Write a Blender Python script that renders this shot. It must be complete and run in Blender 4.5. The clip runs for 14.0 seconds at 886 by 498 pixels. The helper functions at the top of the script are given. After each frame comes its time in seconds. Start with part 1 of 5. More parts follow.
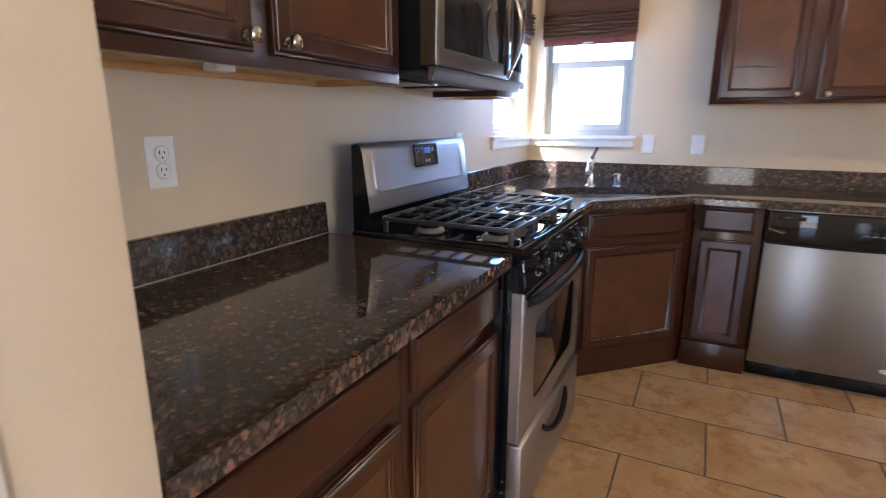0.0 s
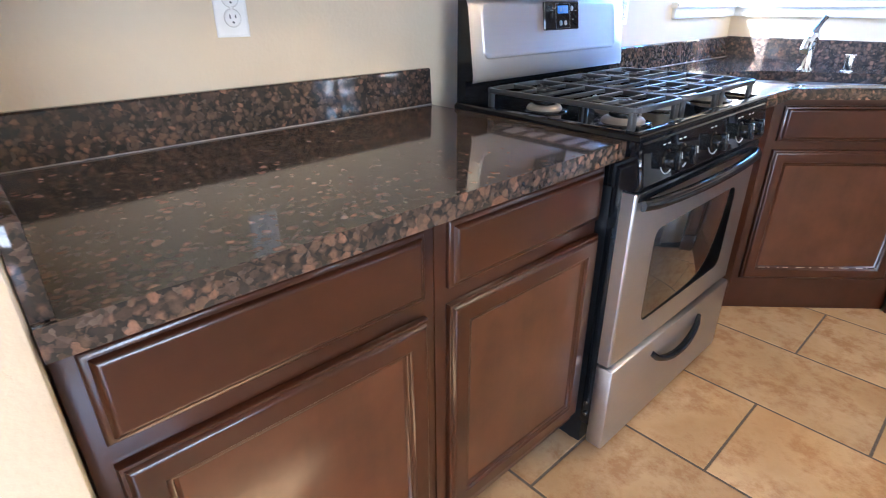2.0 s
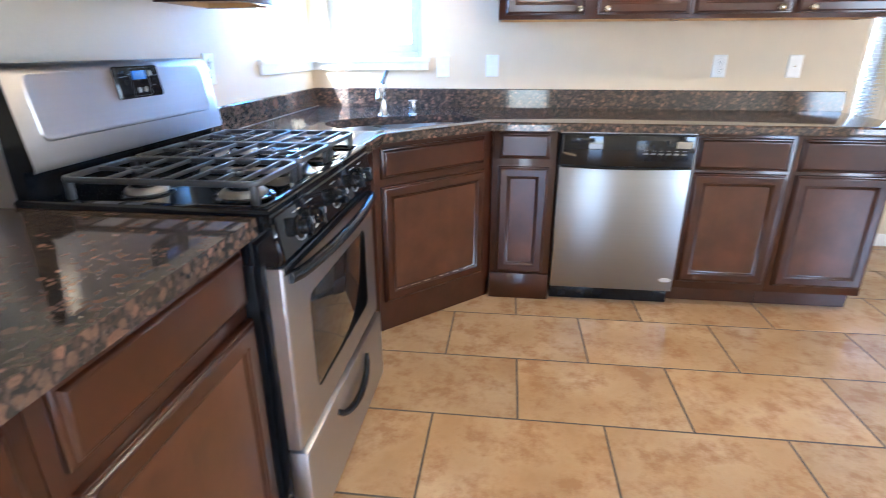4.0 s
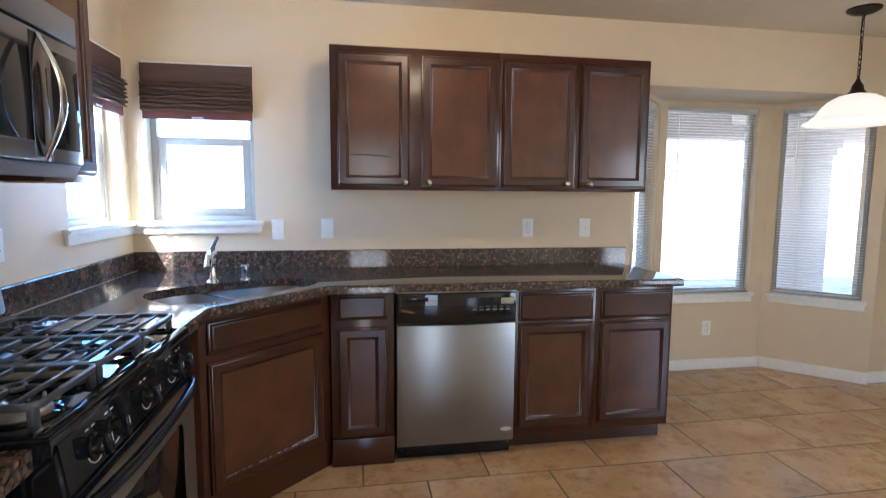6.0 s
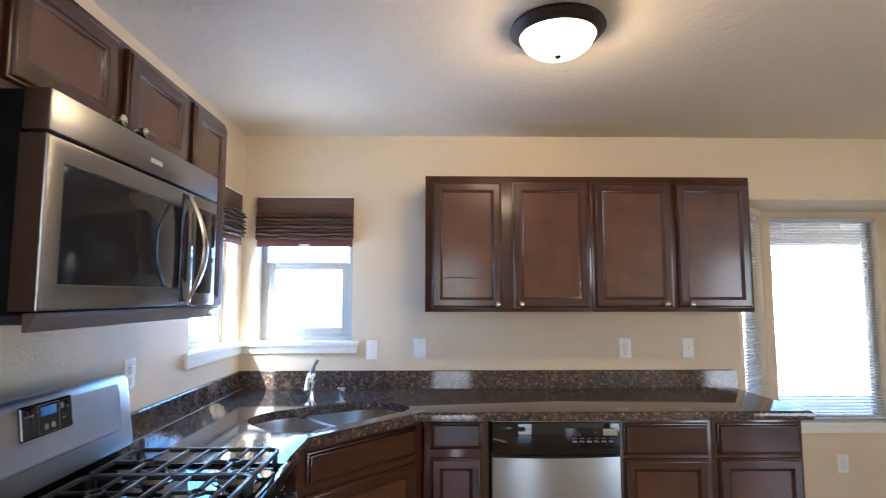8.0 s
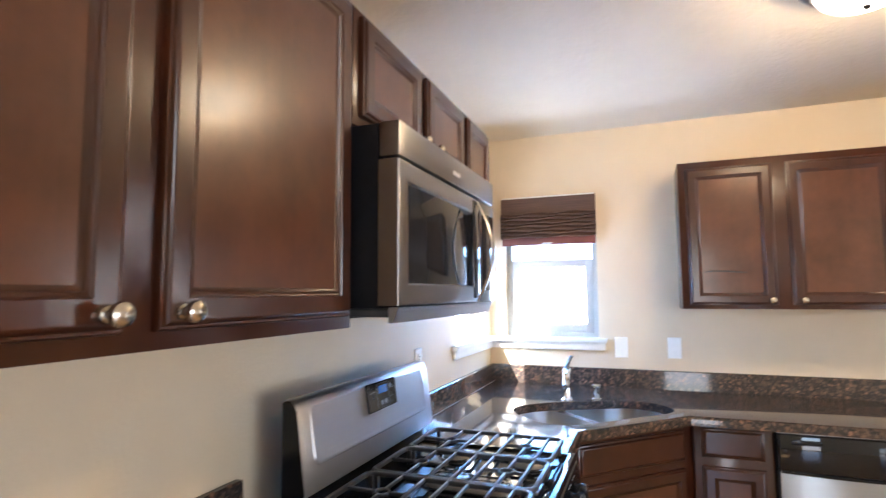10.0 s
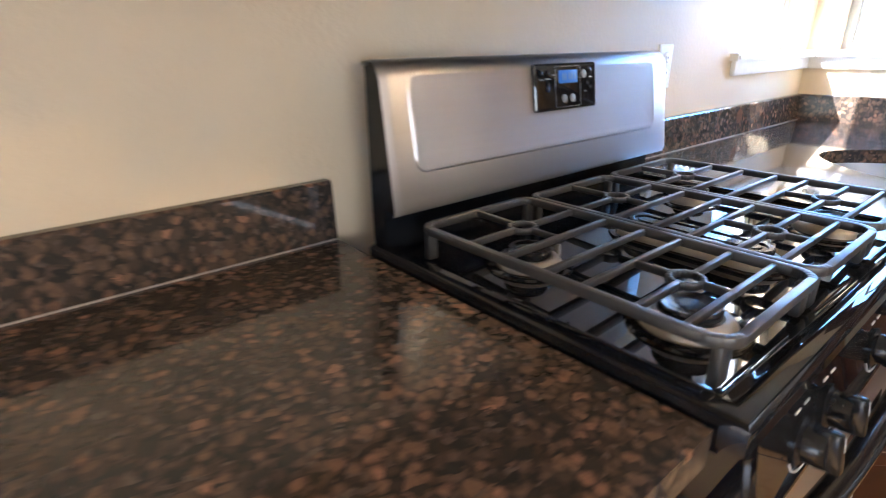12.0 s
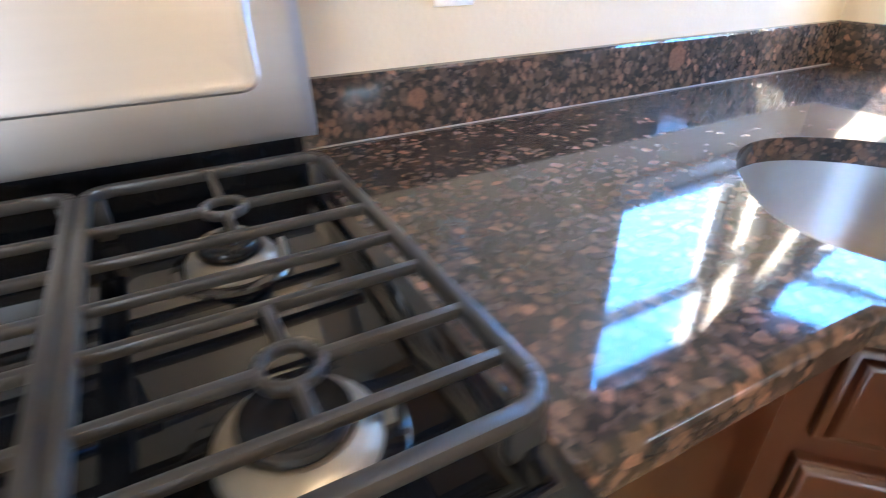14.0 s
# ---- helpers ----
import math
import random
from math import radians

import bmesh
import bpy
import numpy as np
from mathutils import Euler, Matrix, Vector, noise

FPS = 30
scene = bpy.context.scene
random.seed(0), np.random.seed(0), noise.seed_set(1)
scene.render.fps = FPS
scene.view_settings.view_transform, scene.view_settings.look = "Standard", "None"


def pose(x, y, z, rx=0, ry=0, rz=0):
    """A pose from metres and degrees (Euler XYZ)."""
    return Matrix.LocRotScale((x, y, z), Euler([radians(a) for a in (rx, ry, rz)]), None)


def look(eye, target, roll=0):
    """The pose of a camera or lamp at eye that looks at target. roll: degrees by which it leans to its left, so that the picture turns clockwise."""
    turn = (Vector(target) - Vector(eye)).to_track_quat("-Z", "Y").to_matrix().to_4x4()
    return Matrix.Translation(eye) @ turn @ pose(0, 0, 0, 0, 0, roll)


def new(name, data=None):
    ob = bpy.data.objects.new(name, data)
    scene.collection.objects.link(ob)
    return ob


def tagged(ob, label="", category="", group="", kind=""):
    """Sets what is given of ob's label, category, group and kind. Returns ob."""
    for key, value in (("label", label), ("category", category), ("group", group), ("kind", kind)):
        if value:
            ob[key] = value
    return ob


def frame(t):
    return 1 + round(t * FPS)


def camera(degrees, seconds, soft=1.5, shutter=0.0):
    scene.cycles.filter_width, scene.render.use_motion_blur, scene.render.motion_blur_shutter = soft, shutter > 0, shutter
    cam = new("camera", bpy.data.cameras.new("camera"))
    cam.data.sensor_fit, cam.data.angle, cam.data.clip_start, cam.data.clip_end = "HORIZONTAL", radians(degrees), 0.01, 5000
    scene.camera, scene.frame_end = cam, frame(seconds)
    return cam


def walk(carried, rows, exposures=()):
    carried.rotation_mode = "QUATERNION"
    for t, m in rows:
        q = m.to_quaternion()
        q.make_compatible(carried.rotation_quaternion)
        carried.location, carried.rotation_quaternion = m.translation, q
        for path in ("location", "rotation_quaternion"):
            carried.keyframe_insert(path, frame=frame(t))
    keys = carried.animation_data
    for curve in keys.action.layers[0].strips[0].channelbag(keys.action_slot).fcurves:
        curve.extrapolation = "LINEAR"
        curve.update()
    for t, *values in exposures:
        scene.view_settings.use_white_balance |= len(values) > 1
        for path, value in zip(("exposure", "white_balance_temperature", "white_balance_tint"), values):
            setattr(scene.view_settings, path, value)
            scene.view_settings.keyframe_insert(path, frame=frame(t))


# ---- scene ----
cam = camera(80.0, 14.0, soft=0.95, shutter=0.4)
PATH = [
    (0, (1.125, -1.361, 1.274), (0.259, 0.38, 0.803), 0.2),
    (0.5, (1.129, -1.186, 1.26), (0.041, 0.397, 0.704), 0.1),
    (1, (1.168, -1.12, 1.242), (-0.121, 0.268, 0.601), 0.1),
    (1.5, (1.213, -1.098, 1.215), (-0.167, 0.139, 0.462), -0.1),
    (2, (1.226, -1.068, 1.19), (-0.103, 0.163, 0.343), -0.2),
    (2.5, (1.221, -1.024, 1.189), (0.014, 0.31, 0.315), -0.1),
    (3, (1.17, -0.972, 1.191), (0.238, 0.582, 0.345), -0.1),
    (3.5, (1.136, -0.969, 1.217), (0.6, 0.798, 0.447), 0.0),
    (4, (1.163, -0.966, 1.233), (0.935, 0.89, 0.523), -0.1),
    (4.2, (1.186, -0.966, 1.247), (1.061, 0.907, 0.555), 0.2),
    (6.3, (1.202, -0.954, 1.382), (1.545, 1.012, 1.257), 0.2),
    (6.5, (1.202, -0.957, 1.404), (1.53, 1.015, 1.327), 0.2),
    (7, (1.176, -0.948, 1.413), (1.445, 1.033, 1.452), 0.2),
    (7.2, (1.168, -0.949, 1.421), (1.4, 1.036, 1.496), 0.2),
    (9.3, (1.015, -0.993, 1.473), (0.604, 0.949, 1.715), -0.3),
    (9.5, (0.991, -1.004, 1.472), (0.495, 0.919, 1.708), -0.3),
    (10, (0.923, -1.028, 1.449), (0.209, 0.832, 1.619), -0.4),
    (10.5, (0.865, -1.044, 1.393), (-0.095, 0.71, 1.362), -0.4),
    (11, (0.83, -0.923, 1.298), (-0.389, 0.621, 0.935), -0.3),
    (11.5, (0.838, -0.684, 1.259), (-0.572, 0.606, 0.669), -0.8),
    (12, (0.796, -0.41, 1.225), (-0.634, 0.787, 0.502), -0.7),
    (12.5, (0.801, -0.111, 1.198), (-0.615, 1.024, 0.356), -0.3),
    (13, (0.819, 0.134, 1.182), (-0.675, 1.101, 0.269), -0.5),
    (13.5, (0.794, 0.369, 1.174), (-0.733, 1.231, 0.213), -0.2),
    (14, (0.805, 0.614, 1.188), (-0.72, 1.434, 0.186), -0.2),
]
walk(cam, [(t, look(eye, target, roll)) for t, eye, target, roll in PATH],
     [(0.0, 2.64, 5600, 17), (0.5, 3.34, 5250, 13), (1.0, 3.48, 5200, 11), (2.0, 3.82, 4980, 11), (3.0, 3.98, 4950, 9), (4.2, 3.62, 4950, 9), (6.3, 2.6, 5350, 10), (7.2, 2.6, 5350, 10),
      (9.3, 2.95, 5650, 11), (10.0, 3.22, 5680, 13), (10.5, 3.42, 5750, 15), (11.0, 3.38, 5900, 17), (12.0, 3.5, 5850, 14), (13.0, 3.66, 5720, 11), (14.0, 3.78, 5600, 11)])

# ---- light ----
SUN_DIR = Vector((0.58, 1.0, -1.10)).normalized()
world = bpy.data.worlds.new("sky")
scene.world = world
world.use_nodes = True
wn = world.node_tree
sky = wn.nodes.new("ShaderNodeTexSky")
sky.sky_type = "NISHITA"
sky.sun_disc = False
sky.dust_density = 1.6
sky.ozone_density = 3.0
sky.sun_elevation = math.asin(-SUN_DIR.z)
sky.sun_rotation = math.atan2(-SUN_DIR.x, -SUN_DIR.y)
wn.links.new(sky.outputs[0], wn.nodes["Background"].inputs[0])
wn.nodes["Background"].inputs[1].default_value = 0.15
sun = new("sun", bpy.data.lights.new("sun", "SUN"))
sun.data.energy, sun.data.angle, sun.data.color = 5.0, radians(0.55), (1.0, 0.94, 0.85)
sun.rotation_euler = SUN_DIR.to_track_quat("-Z", "Y").to_euler()


def area_lamp(name, eye, target, sx, sy, watts, color):
    lamp = new(name, bpy.data.lights.new(name, "AREA"))
    lamp.data.shape, lamp.data.size, lamp.data.size_y = "RECTANGLE", sx, sy
    lamp.data.energy, lamp.data.color = watts, color
    lamp.matrix_world = look(eye, target)
    return lamp


def bulb(name, at, watts, color, radius):
    lamp = new(name, bpy.data.lights.new(name, "POINT"))
    lamp.data.energy, lamp.data.color, lamp.data.shadow_soft_size = watts, color, radius
    lamp.location = at
    return lamp


# daylight of the glazed door behind the camera
area_lamp("south_door_daylight", (1.465, -4.03, 1.05), (1.465, 0, 1.05), 0.55, 1.95, 0.35, (0.70, 0.85, 1.0))
# broad fill lamp, set in an unseen opening added to the east wall
area_lamp("east_fill_lamp", (5.63, -2.45, 1.25), (0, -2.45, 1.25), 2.1, 1.5, 8.5, (0.96, 0.96, 0.95))
# blue skylight in the two corner windows
area_lamp("north_window_daylight", (0.375, 2.335, 1.61), (0.375, 0, 1.61), 0.55, 0.84, 2.8, (0.14, 0.46, 1.0))
area_lamp("west_window_daylight", (-0.135, 1.825, 1.61), (2, 1.825, 1.61), 0.55, 0.84, 2.8, (0.14, 0.46, 1.0))
# fill lamps added at the corner windows, imitating sunlit ground, to lift the ceiling
area_lamp("north_ceiling_fill", (0.375, 2.37, 1.27), (0.375, 1.37, 2.27), 0.54, 0.14, 0.5, (1.0, 0.95, 0.85))
area_lamp("west_ceiling_fill", (-0.17, 1.825, 1.27), (0.83, 1.825, 2.27), 0.54, 0.14, 0.5, (1.0, 0.95, 0.85))
bulb("ceiling_lamp_bulb", (1.58, 0.87, 2.36), 4.8, (1.0, 0.66, 0.32), 0.06)
bulb("pendant_bulb", (4.11, 1.755, 1.86), 0.035, (1.0, 0.82, 0.6), 0.05)

# ---- materials ----


class Mat:
    """Small wrapper round a node tree with a Principled shader."""

    def __init__(self, name, color=(0.5, 0.5, 0.5), rough=0.5, metal=0.0, coat=0.0):
        self.mat = bpy.data.materials.new(name)
        self.mat.use_nodes = True
        self.t = self.mat.node_tree
        self.b = self.t.nodes["Principled BSDF"]
        self.b.inputs["Base Color"].default_value = (*color, 1)
        self.b.inputs["Roughness"].default_value = rough
        self.b.inputs["Metallic"].default_value = metal
        self.b.inputs["Coat Weight"].default_value = coat
        self.b.inputs["Coat Roughness"].default_value = 0.06

    def node(self, kind, **inputs):
        n = self.t.nodes.new(kind)
        for k, v in inputs.items():
            n.inputs[k.replace("_", " ")].default_value = v
        return n

    def link(self, a, b):
        self.t.links.new(a, b)

    def coords(self, scale=(1, 1, 1)):
        c = self.node("ShaderNodeTexCoord")
        m = self.node("ShaderNodeMapping")
        m.inputs["Scale"].default_value = scale
        self.link(c.outputs["Object"], m.inputs["Vector"])
        return m.outputs[0]

    def noise(self, vec, scale, detail=4.0, rough=0.55):
        n = self.node("ShaderNodeTexNoise", Scale=scale, Detail=detail, Roughness=rough)
        if vec is not None:
            self.link(vec, n.inputs["Vector"])
        return n.outputs["Fac"]

    def ramp(self, fac, stops):
        r = self.node("ShaderNodeValToRGB")
        e = r.color_ramp.elements
        while len(e) < len(stops):
            e.new(0.5)
        for el, (p, c) in zip(e, stops):
            el.position, el.color = p, (*c, 1)
        self.link(fac, r.inputs[0])
        return r.outputs[0]

    def span(self, fac, a, b):
        m = self.node("ShaderNodeMapRange")
        m.inputs["To Min"].default_value, m.inputs["To Max"].default_value = a, b
        self.link(fac, m.inputs["Value"])
        return m.outputs[0]

    def mix(self, fac, a, b, mode="MIX"):
        m = self.node("ShaderNodeMix")
        m.data_type, m.blend_type = "RGBA", mode
        for sock, v in ((m.inputs[0], fac), (m.inputs[6], a), (m.inputs[7], b)):
            if hasattr(v, "links"):
                self.link(v, sock)
            elif isinstance(v, (int, float)):
                sock.default_value = v
            else:
                sock.default_value = (*v, 1)
        return m.outputs[2]

    def color(self, out):
        self.link(out, self.b.inputs["Base Color"])
        return self

    def rough(self, out):
        self.link(out, self.b.inputs["Roughness"])
        return self

    def bump(self, height, strength, distance):
        n = self.node("ShaderNodeBump", Strength=strength, Distance=distance)
        self.link(height, n.inputs["Height"])
        self.link(n.outputs[0], self.b.inputs["Normal"])
        return self


def plain(name, color, rough=0.5, metal=0.0, coat=0.0, vary=0.12, scale=30.0):
    m = Mat(name, color, rough, metal, coat)
    n = m.noise(m.coords(), scale)
    lo, hi = [c * (1 - vary) for c in color], [min(1, c * (1 + vary)) for c in color]
    m.color(m.ramp(n, [(0.3, lo), (0.7, hi)]))
    m.rough(m.span(m.noise(m.coords(), scale * 2.7), max(0.02, rough * 0.8), min(1, rough * 1.2)))
    return m.mat


def paint(name, color, peel=0.25, grain=90.0, rough=0.6):
    """Wall paint over an orange-peel texture, with faint scuffs."""
    m = Mat(name, color, rough)
    v = m.coords()
    a = m.noise(v, 1.3, 5)
    b = m.noise(v, 9.0, 4)
    c = m.mix(0.5, m.ramp(a, [(0.3, [x * 0.94 for x in color]), (0.7, [min(1, x * 1.04) for x in color])]),
              m.ramp(b, [(0.3, [x * 0.96 for x in color]), (0.7, [min(1, x * 1.03) for x in color])]))
    m.color(c)
    m.rough(m.span(b, rough - 0.1, rough + 0.1))
    m.bump(m.noise(v, grain, 3, 0.6), peel, 0.004)
    return m.mat


def wood(name, dark, light, rough=0.302, axis="z", coat=0.75):
    """Stained maple: soft figure along one axis, cloudy stain, semi-gloss varnish."""
    m = Mat(name, light, rough, 0, coat)
    m.b.inputs["Specular IOR Level"].default_value = 0.22
    m.b.inputs["Coat Roughness"].default_value = 0.15
    s = {"z": (1, 1, 0.07), "y": (1, 0.07, 1), "x": (0.07, 1, 1)}[axis]
    v = m.coords(s)
    figure = m.noise(v, 30, 4, 0.55)
    cloud = m.noise(m.coords(), 6.0, 5, 0.6)
    col = m.ramp(figure, [(0.2, dark), (0.8, light)])
    col = m.mix(m.ramp(cloud, [(0.35, (0, 0, 0)), (0.7, (0.8, 0.8, 0.8))]), col, [min(1, c * 1.55) for c in light])
    m.color(col)
    m.rough(m.span(cloud, rough - 0.015, rough + 0.03))
    m.bump(m.noise(m.coords(), 14, 3), 0.06, 0.004)
    return m.mat


def granite(name):
    """Tan-brown granite: close-packed brown and salmon crystals in a black and grey ground, polished."""
    m = Mat(name, (0.05, 0.03, 0.02), 0.04, 0, 0.0)
    m.b.inputs["Specular IOR Level"].default_value = 0.5
    c = m.coords()
    wob = m.node("ShaderNodeTexNoise", Scale=55.0, Detail=4.0)
    m.link(c, wob.inputs["Vector"])
    off = m.node("ShaderNodeVectorMath")
    off.operation = "MULTIPLY_ADD"
    off.inputs[1].default_value = (0.017, 0.017, 0.017)
    m.link(wob.outputs["Color"], off.inputs[0])
    m.link(c, off.inputs[2])
    cells = []
    for scale in (66.0, 140.0, 8.5):
        vo = m.node("ShaderNodeTexVoronoi", Scale=scale, Randomness=1.0)
        m.link(off.outputs[0], vo.inputs["Vector"])
        sep = m.node("ShaderNodeSeparateColor")
        m.link(vo.outputs["Color"], sep.inputs[0])
        cells.append((vo, sep))
    (vo, sep), (vs, ss), (vl, sl) = cells
    big = m.ramp(sep.outputs[0], [(0.0, (0.028, 0.026, 0.025)), (0.2, (0.042, 0.034, 0.029)), (0.45, (0.100, 0.068, 0.047)), (0.78, (0.150, 0.092, 0.062)), (0.94, (0.20, 0.112, 0.075)), (1.0, (0.28, 0.150, 0.098))])
    small = m.ramp(ss.outputs[1], [(0.0, (0.023, 0.022, 0.022)), (0.35, (0.030, 0.026, 0.024)), (0.6, (0.045, 0.034, 0.027)), (0.85, (0.070, 0.050, 0.039)), (1.0, (0.115, 0.088, 0.072))])
    grow = m.node("ShaderNodeMath")
    grow.operation = "MULTIPLY_ADD"
    grow.inputs[1].default_value, grow.inputs[2].default_value = 0.45, 0.42
    m.link(sep.outputs[2], grow.inputs[0])
    gap = m.node("ShaderNodeMath")
    gap.operation = "SUBTRACT"
    m.link(grow.outputs[0], gap.inputs[0])
    m.link(vo.outputs["Distance"], gap.inputs[1])
    edge = m.ramp(gap.outputs[0], [(0.0, (0, 0, 0)), (0.34, (1, 1, 1))])
    col = m.mix(edge, small, big)
    # a few crystals the size of a coin or larger
    lone = m.node("ShaderNodeMath")
    lone.operation = "MULTIPLY_ADD"
    lone.inputs[1].default_value, lone.inputs[2].default_value = 0.42, -0.17
    m.link(sl.outputs[2], lone.inputs[0])
    reach = m.node("ShaderNodeMath")
    reach.operation = "SUBTRACT"
    m.link(lone.outputs[0], reach.inputs[0])
    m.link(vl.outputs["Distance"], reach.inputs[1])
    col = m.mix(m.ramp(reach.outputs[0], [(0.0, (0, 0, 0)), (0.03, (0.8, 0.8, 0.8))]), col, (0.19, 0.098, 0.062))
    fine = m.noise(off.outputs[0], 170, 3, 0.6)
    col = m.mix(m.ramp(fine, [(0.42, (0, 0, 0)), (0.70, (0.4, 0.4, 0.4))]), col, (0.030, 0.025, 0.022))
    m.color(col)
    m.rough(m.span(m.noise(c, 7, 4), 0.04, 0.09))
    return m.mat


def brushed(name, color, rough, axis="y", stretch=0.72):
    """Brushed stainless steel: scratches along one level axis, so that highlights draw out upright; faint smears."""
    m = Mat(name, color, rough, 1.0)
    s = {"y": (90, 1.5, 90), "x": (1.5, 90, 90)}[axis]
    f = m.noise(m.coords(s), 1.0, 2, 0.5)
    big = m.noise(m.coords(), 3, 2)
    m.color(m.ramp(f, [(0.2, [c * 0.97 for c in color]), (0.8, [min(1, c * 1.02) for c in color])]))
    m.rough(m.span(big, rough * 0.95, rough * 1.08))
    up = m.node("ShaderNodeCombineXYZ")
    up.inputs[2].default_value = 1.0
    m.b.inputs["Anisotropic"].default_value = stretch
    m.link(up.outputs[0], m.b.inputs["Tangent"])
    return m.mat


def tile_mat(name):
    """Travertine-look porcelain tile: cream and ochre clouds, small pits, each tile a little different."""
    m = Mat(name, (0.5, 0.36, 0.2), 0.3, 0, 0.15)
    tc = m.node("ShaderNodeTexCoord")
    oi = m.node("ShaderNodeObjectInfo")
    mp = m.node("ShaderNodeVectorMath")
    mp.operation = "MULTIPLY_ADD"
    mp.inputs[1].default_value = (17.0, 31.0, 7.0)
    cmb = m.node("ShaderNodeCombineXYZ")
    for i in range(3):
        m.link(oi.outputs["Random"], cmb.inputs[i])
    m.link(cmb.outputs[0], mp.inputs[0])
    m.link(tc.outputs["Object"], mp.inputs[2])
    v = mp.outputs[0]
    a = m.noise(v, 4.5, 6, 0.6)
    b = m.noise(v, 22, 6, 0.7)
    col = m.ramp(a, [(0.3, (0.48, 0.30, 0.14)), (0.5, (0.60, 0.42, 0.225)), (0.68, (0.70, 0.53, 0.33))])
    blot = m.ramp(m.noise(v, 9.0, 7, 0.72), [(0.45, (0, 0, 0)), (0.62, (1, 1, 1))])
    col = m.mix(m.span(b, 0.0, 0.4), col, (0.42, 0.26, 0.13))
    col = m.mix(m.mix(0.8, (0, 0, 0), blot), col, (0.38, 0.20, 0.080))
    tint = m.ramp(oi.outputs["Random"], [(0.0, (0.86, 0.86, 0.86)), (1.0, (1.06, 1.04, 1.0))])
    m.color(m.mix(1.0, col, tint, "MULTIPLY"))
    m.rough(m.span(b, 0.13, 0.255))
    m.bump(b, 0.08, 0.002)
    return m.mat


def glass_mat(name, rough=0.0, color=(1, 1, 1)):
    m = Mat(name, color, rough)
    m.b.inputs["Transmission Weight"].default_value = 1.0
    m.b.inputs["IOR"].default_value = 1.2
    return m.mat


def glow(name, color, strength):
    m = Mat(name, color, 0.4)
    m.b.inputs["Emission Color"].default_value = (*color, 1)
    m.b.inputs["Emission Strength"].default_value = strength
    return m.mat


def woven(name):
    """Dark brown woven-reed shade cloth: horizontal reeds crossed by fine threads."""
    m = Mat(name, (0.05, 0.03, 0.02), 0.8)
    h = m.noise(m.coords((3, 3, 420)), 1.0, 3)
    w = m.noise(m.coords((160, 160, 5)), 1.0, 2)
    m.color(m.mix(m.span(w, 0, 0.5), m.ramp(h, [(0.3, (0.045, 0.024, 0.015)), (0.7, (0.14, 0.076, 0.048))]), (0.065, 0.034, 0.022)))
    m.bump(h, 0.5, 0.003)
    return m.mat


WALL = paint("tan_wall_paint", (0.655, 0.545, 0.38))
CEIL = paint("ceiling_texture", (0.67, 0.60, 0.475), 0.7, 28.0, 0.75)
WHITE = plain("white_semigloss_trim", (0.78, 0.77, 0.73), 0.38, vary=0.04)
PLASTIC = plain("white_plastic_plate", (0.82, 0.81, 0.77), 0.37, vary=0.03)
VINYL = plain("white_vinyl_frame", (0.42, 0.42, 0.39), 0.42, vary=0.05)
GASKET = plain("grey_plate_seam", (0.56, 0.54, 0.50), 0.6)
SLOT = plain("dark_slot", (0.02, 0.02, 0.02), 0.6)
CHERRY = wood("cherry_stained_maple", (0.025, 0.0064, 0.0023), (0.037, 0.0100, 0.0036))
CHERRY_H = wood("cherry_stained_maple_across", (0.025, 0.0064, 0.0023), (0.037, 0.0100, 0.0036), axis="y")
CHERRY_X = wood("cherry_stained_maple_along", (0.025, 0.0064, 0.0023), (0.037, 0.0100, 0.0036), axis="x")
PANEL_WOOD = wood("cherry_stained_veneer", (0.050, 0.0168, 0.0070), (0.070, 0.0246, 0.0104))
MAPLE = wood("raw_maple_underside", (0.42, 0.235, 0.085), (0.52, 0.32, 0.135), 0.5, "y", 0.0)
GRANITE = granite("tan_brown_granite")
STEEL = brushed("brushed_stainless", (0.51, 0.51, 0.515), 0.39, "y", 0.45)
STEEL_X = brushed("brushed_stainless_wide", (0.27, 0.275, 0.28), 0.32, "x", 0.45)
STEEL_D = brushed("dark_brushed_steel", (0.29, 0.285, 0.28), 0.33, "y")
BOWL = brushed("sink_steel", (0.60, 0.575, 0.54), 0.34, "x", 0.3)
# darker chrome: bolt heads, and the faucet lever's dark reflection put into colour
DARKENED_CHROME = plain("darkened_chrome", (0.22, 0.22, 0.23), 0.12, 1.0, vary=0.03)
CHROME = plain("chrome", (0.75, 0.75, 0.75), 0.08, 1.0, vary=0.03)
NICKEL = plain("satin_nickel", (0.46, 0.41, 0.335), 0.21, 1.0, vary=0.08)
ENAMEL = plain("black_enamel", (0.006, 0.007, 0.009), 0.03, 0, 0.0, vary=0.2)
BLACK = plain("black_plastic", (0.007, 0.008, 0.010), 0.18, vary=0.2)
BLACK.node_tree.nodes["Principled BSDF"].inputs["Specular IOR Level"].default_value = 0.32
UNDERSIDE = plain("dark_grey_underside", (0.055, 0.056, 0.06), 0.42, 0.4, vary=0.2)
SIDE = plain("black_painted_steel_side", (0.006, 0.007, 0.009), 0.38, vary=0.25)
SIDE.node_tree.nodes["Principled BSDF"].inputs["Specular IOR Level"].default_value = 0.25
IRON = plain("cast_iron_grate", (0.034, 0.0335, 0.0325), 0.37, 0.0, 0.0, vary=0.12, scale=60)
IRON.node_tree.nodes["Principled BSDF"].inputs["Specular IOR Level"].default_value = 0.75
ALU = plain("burner_aluminium", (0.30, 0.275, 0.23), 0.37, 0.5, vary=0.15)
CAP = plain("burner_cap_enamel", (0.012, 0.012, 0.013), 0.22, vary=0.25)
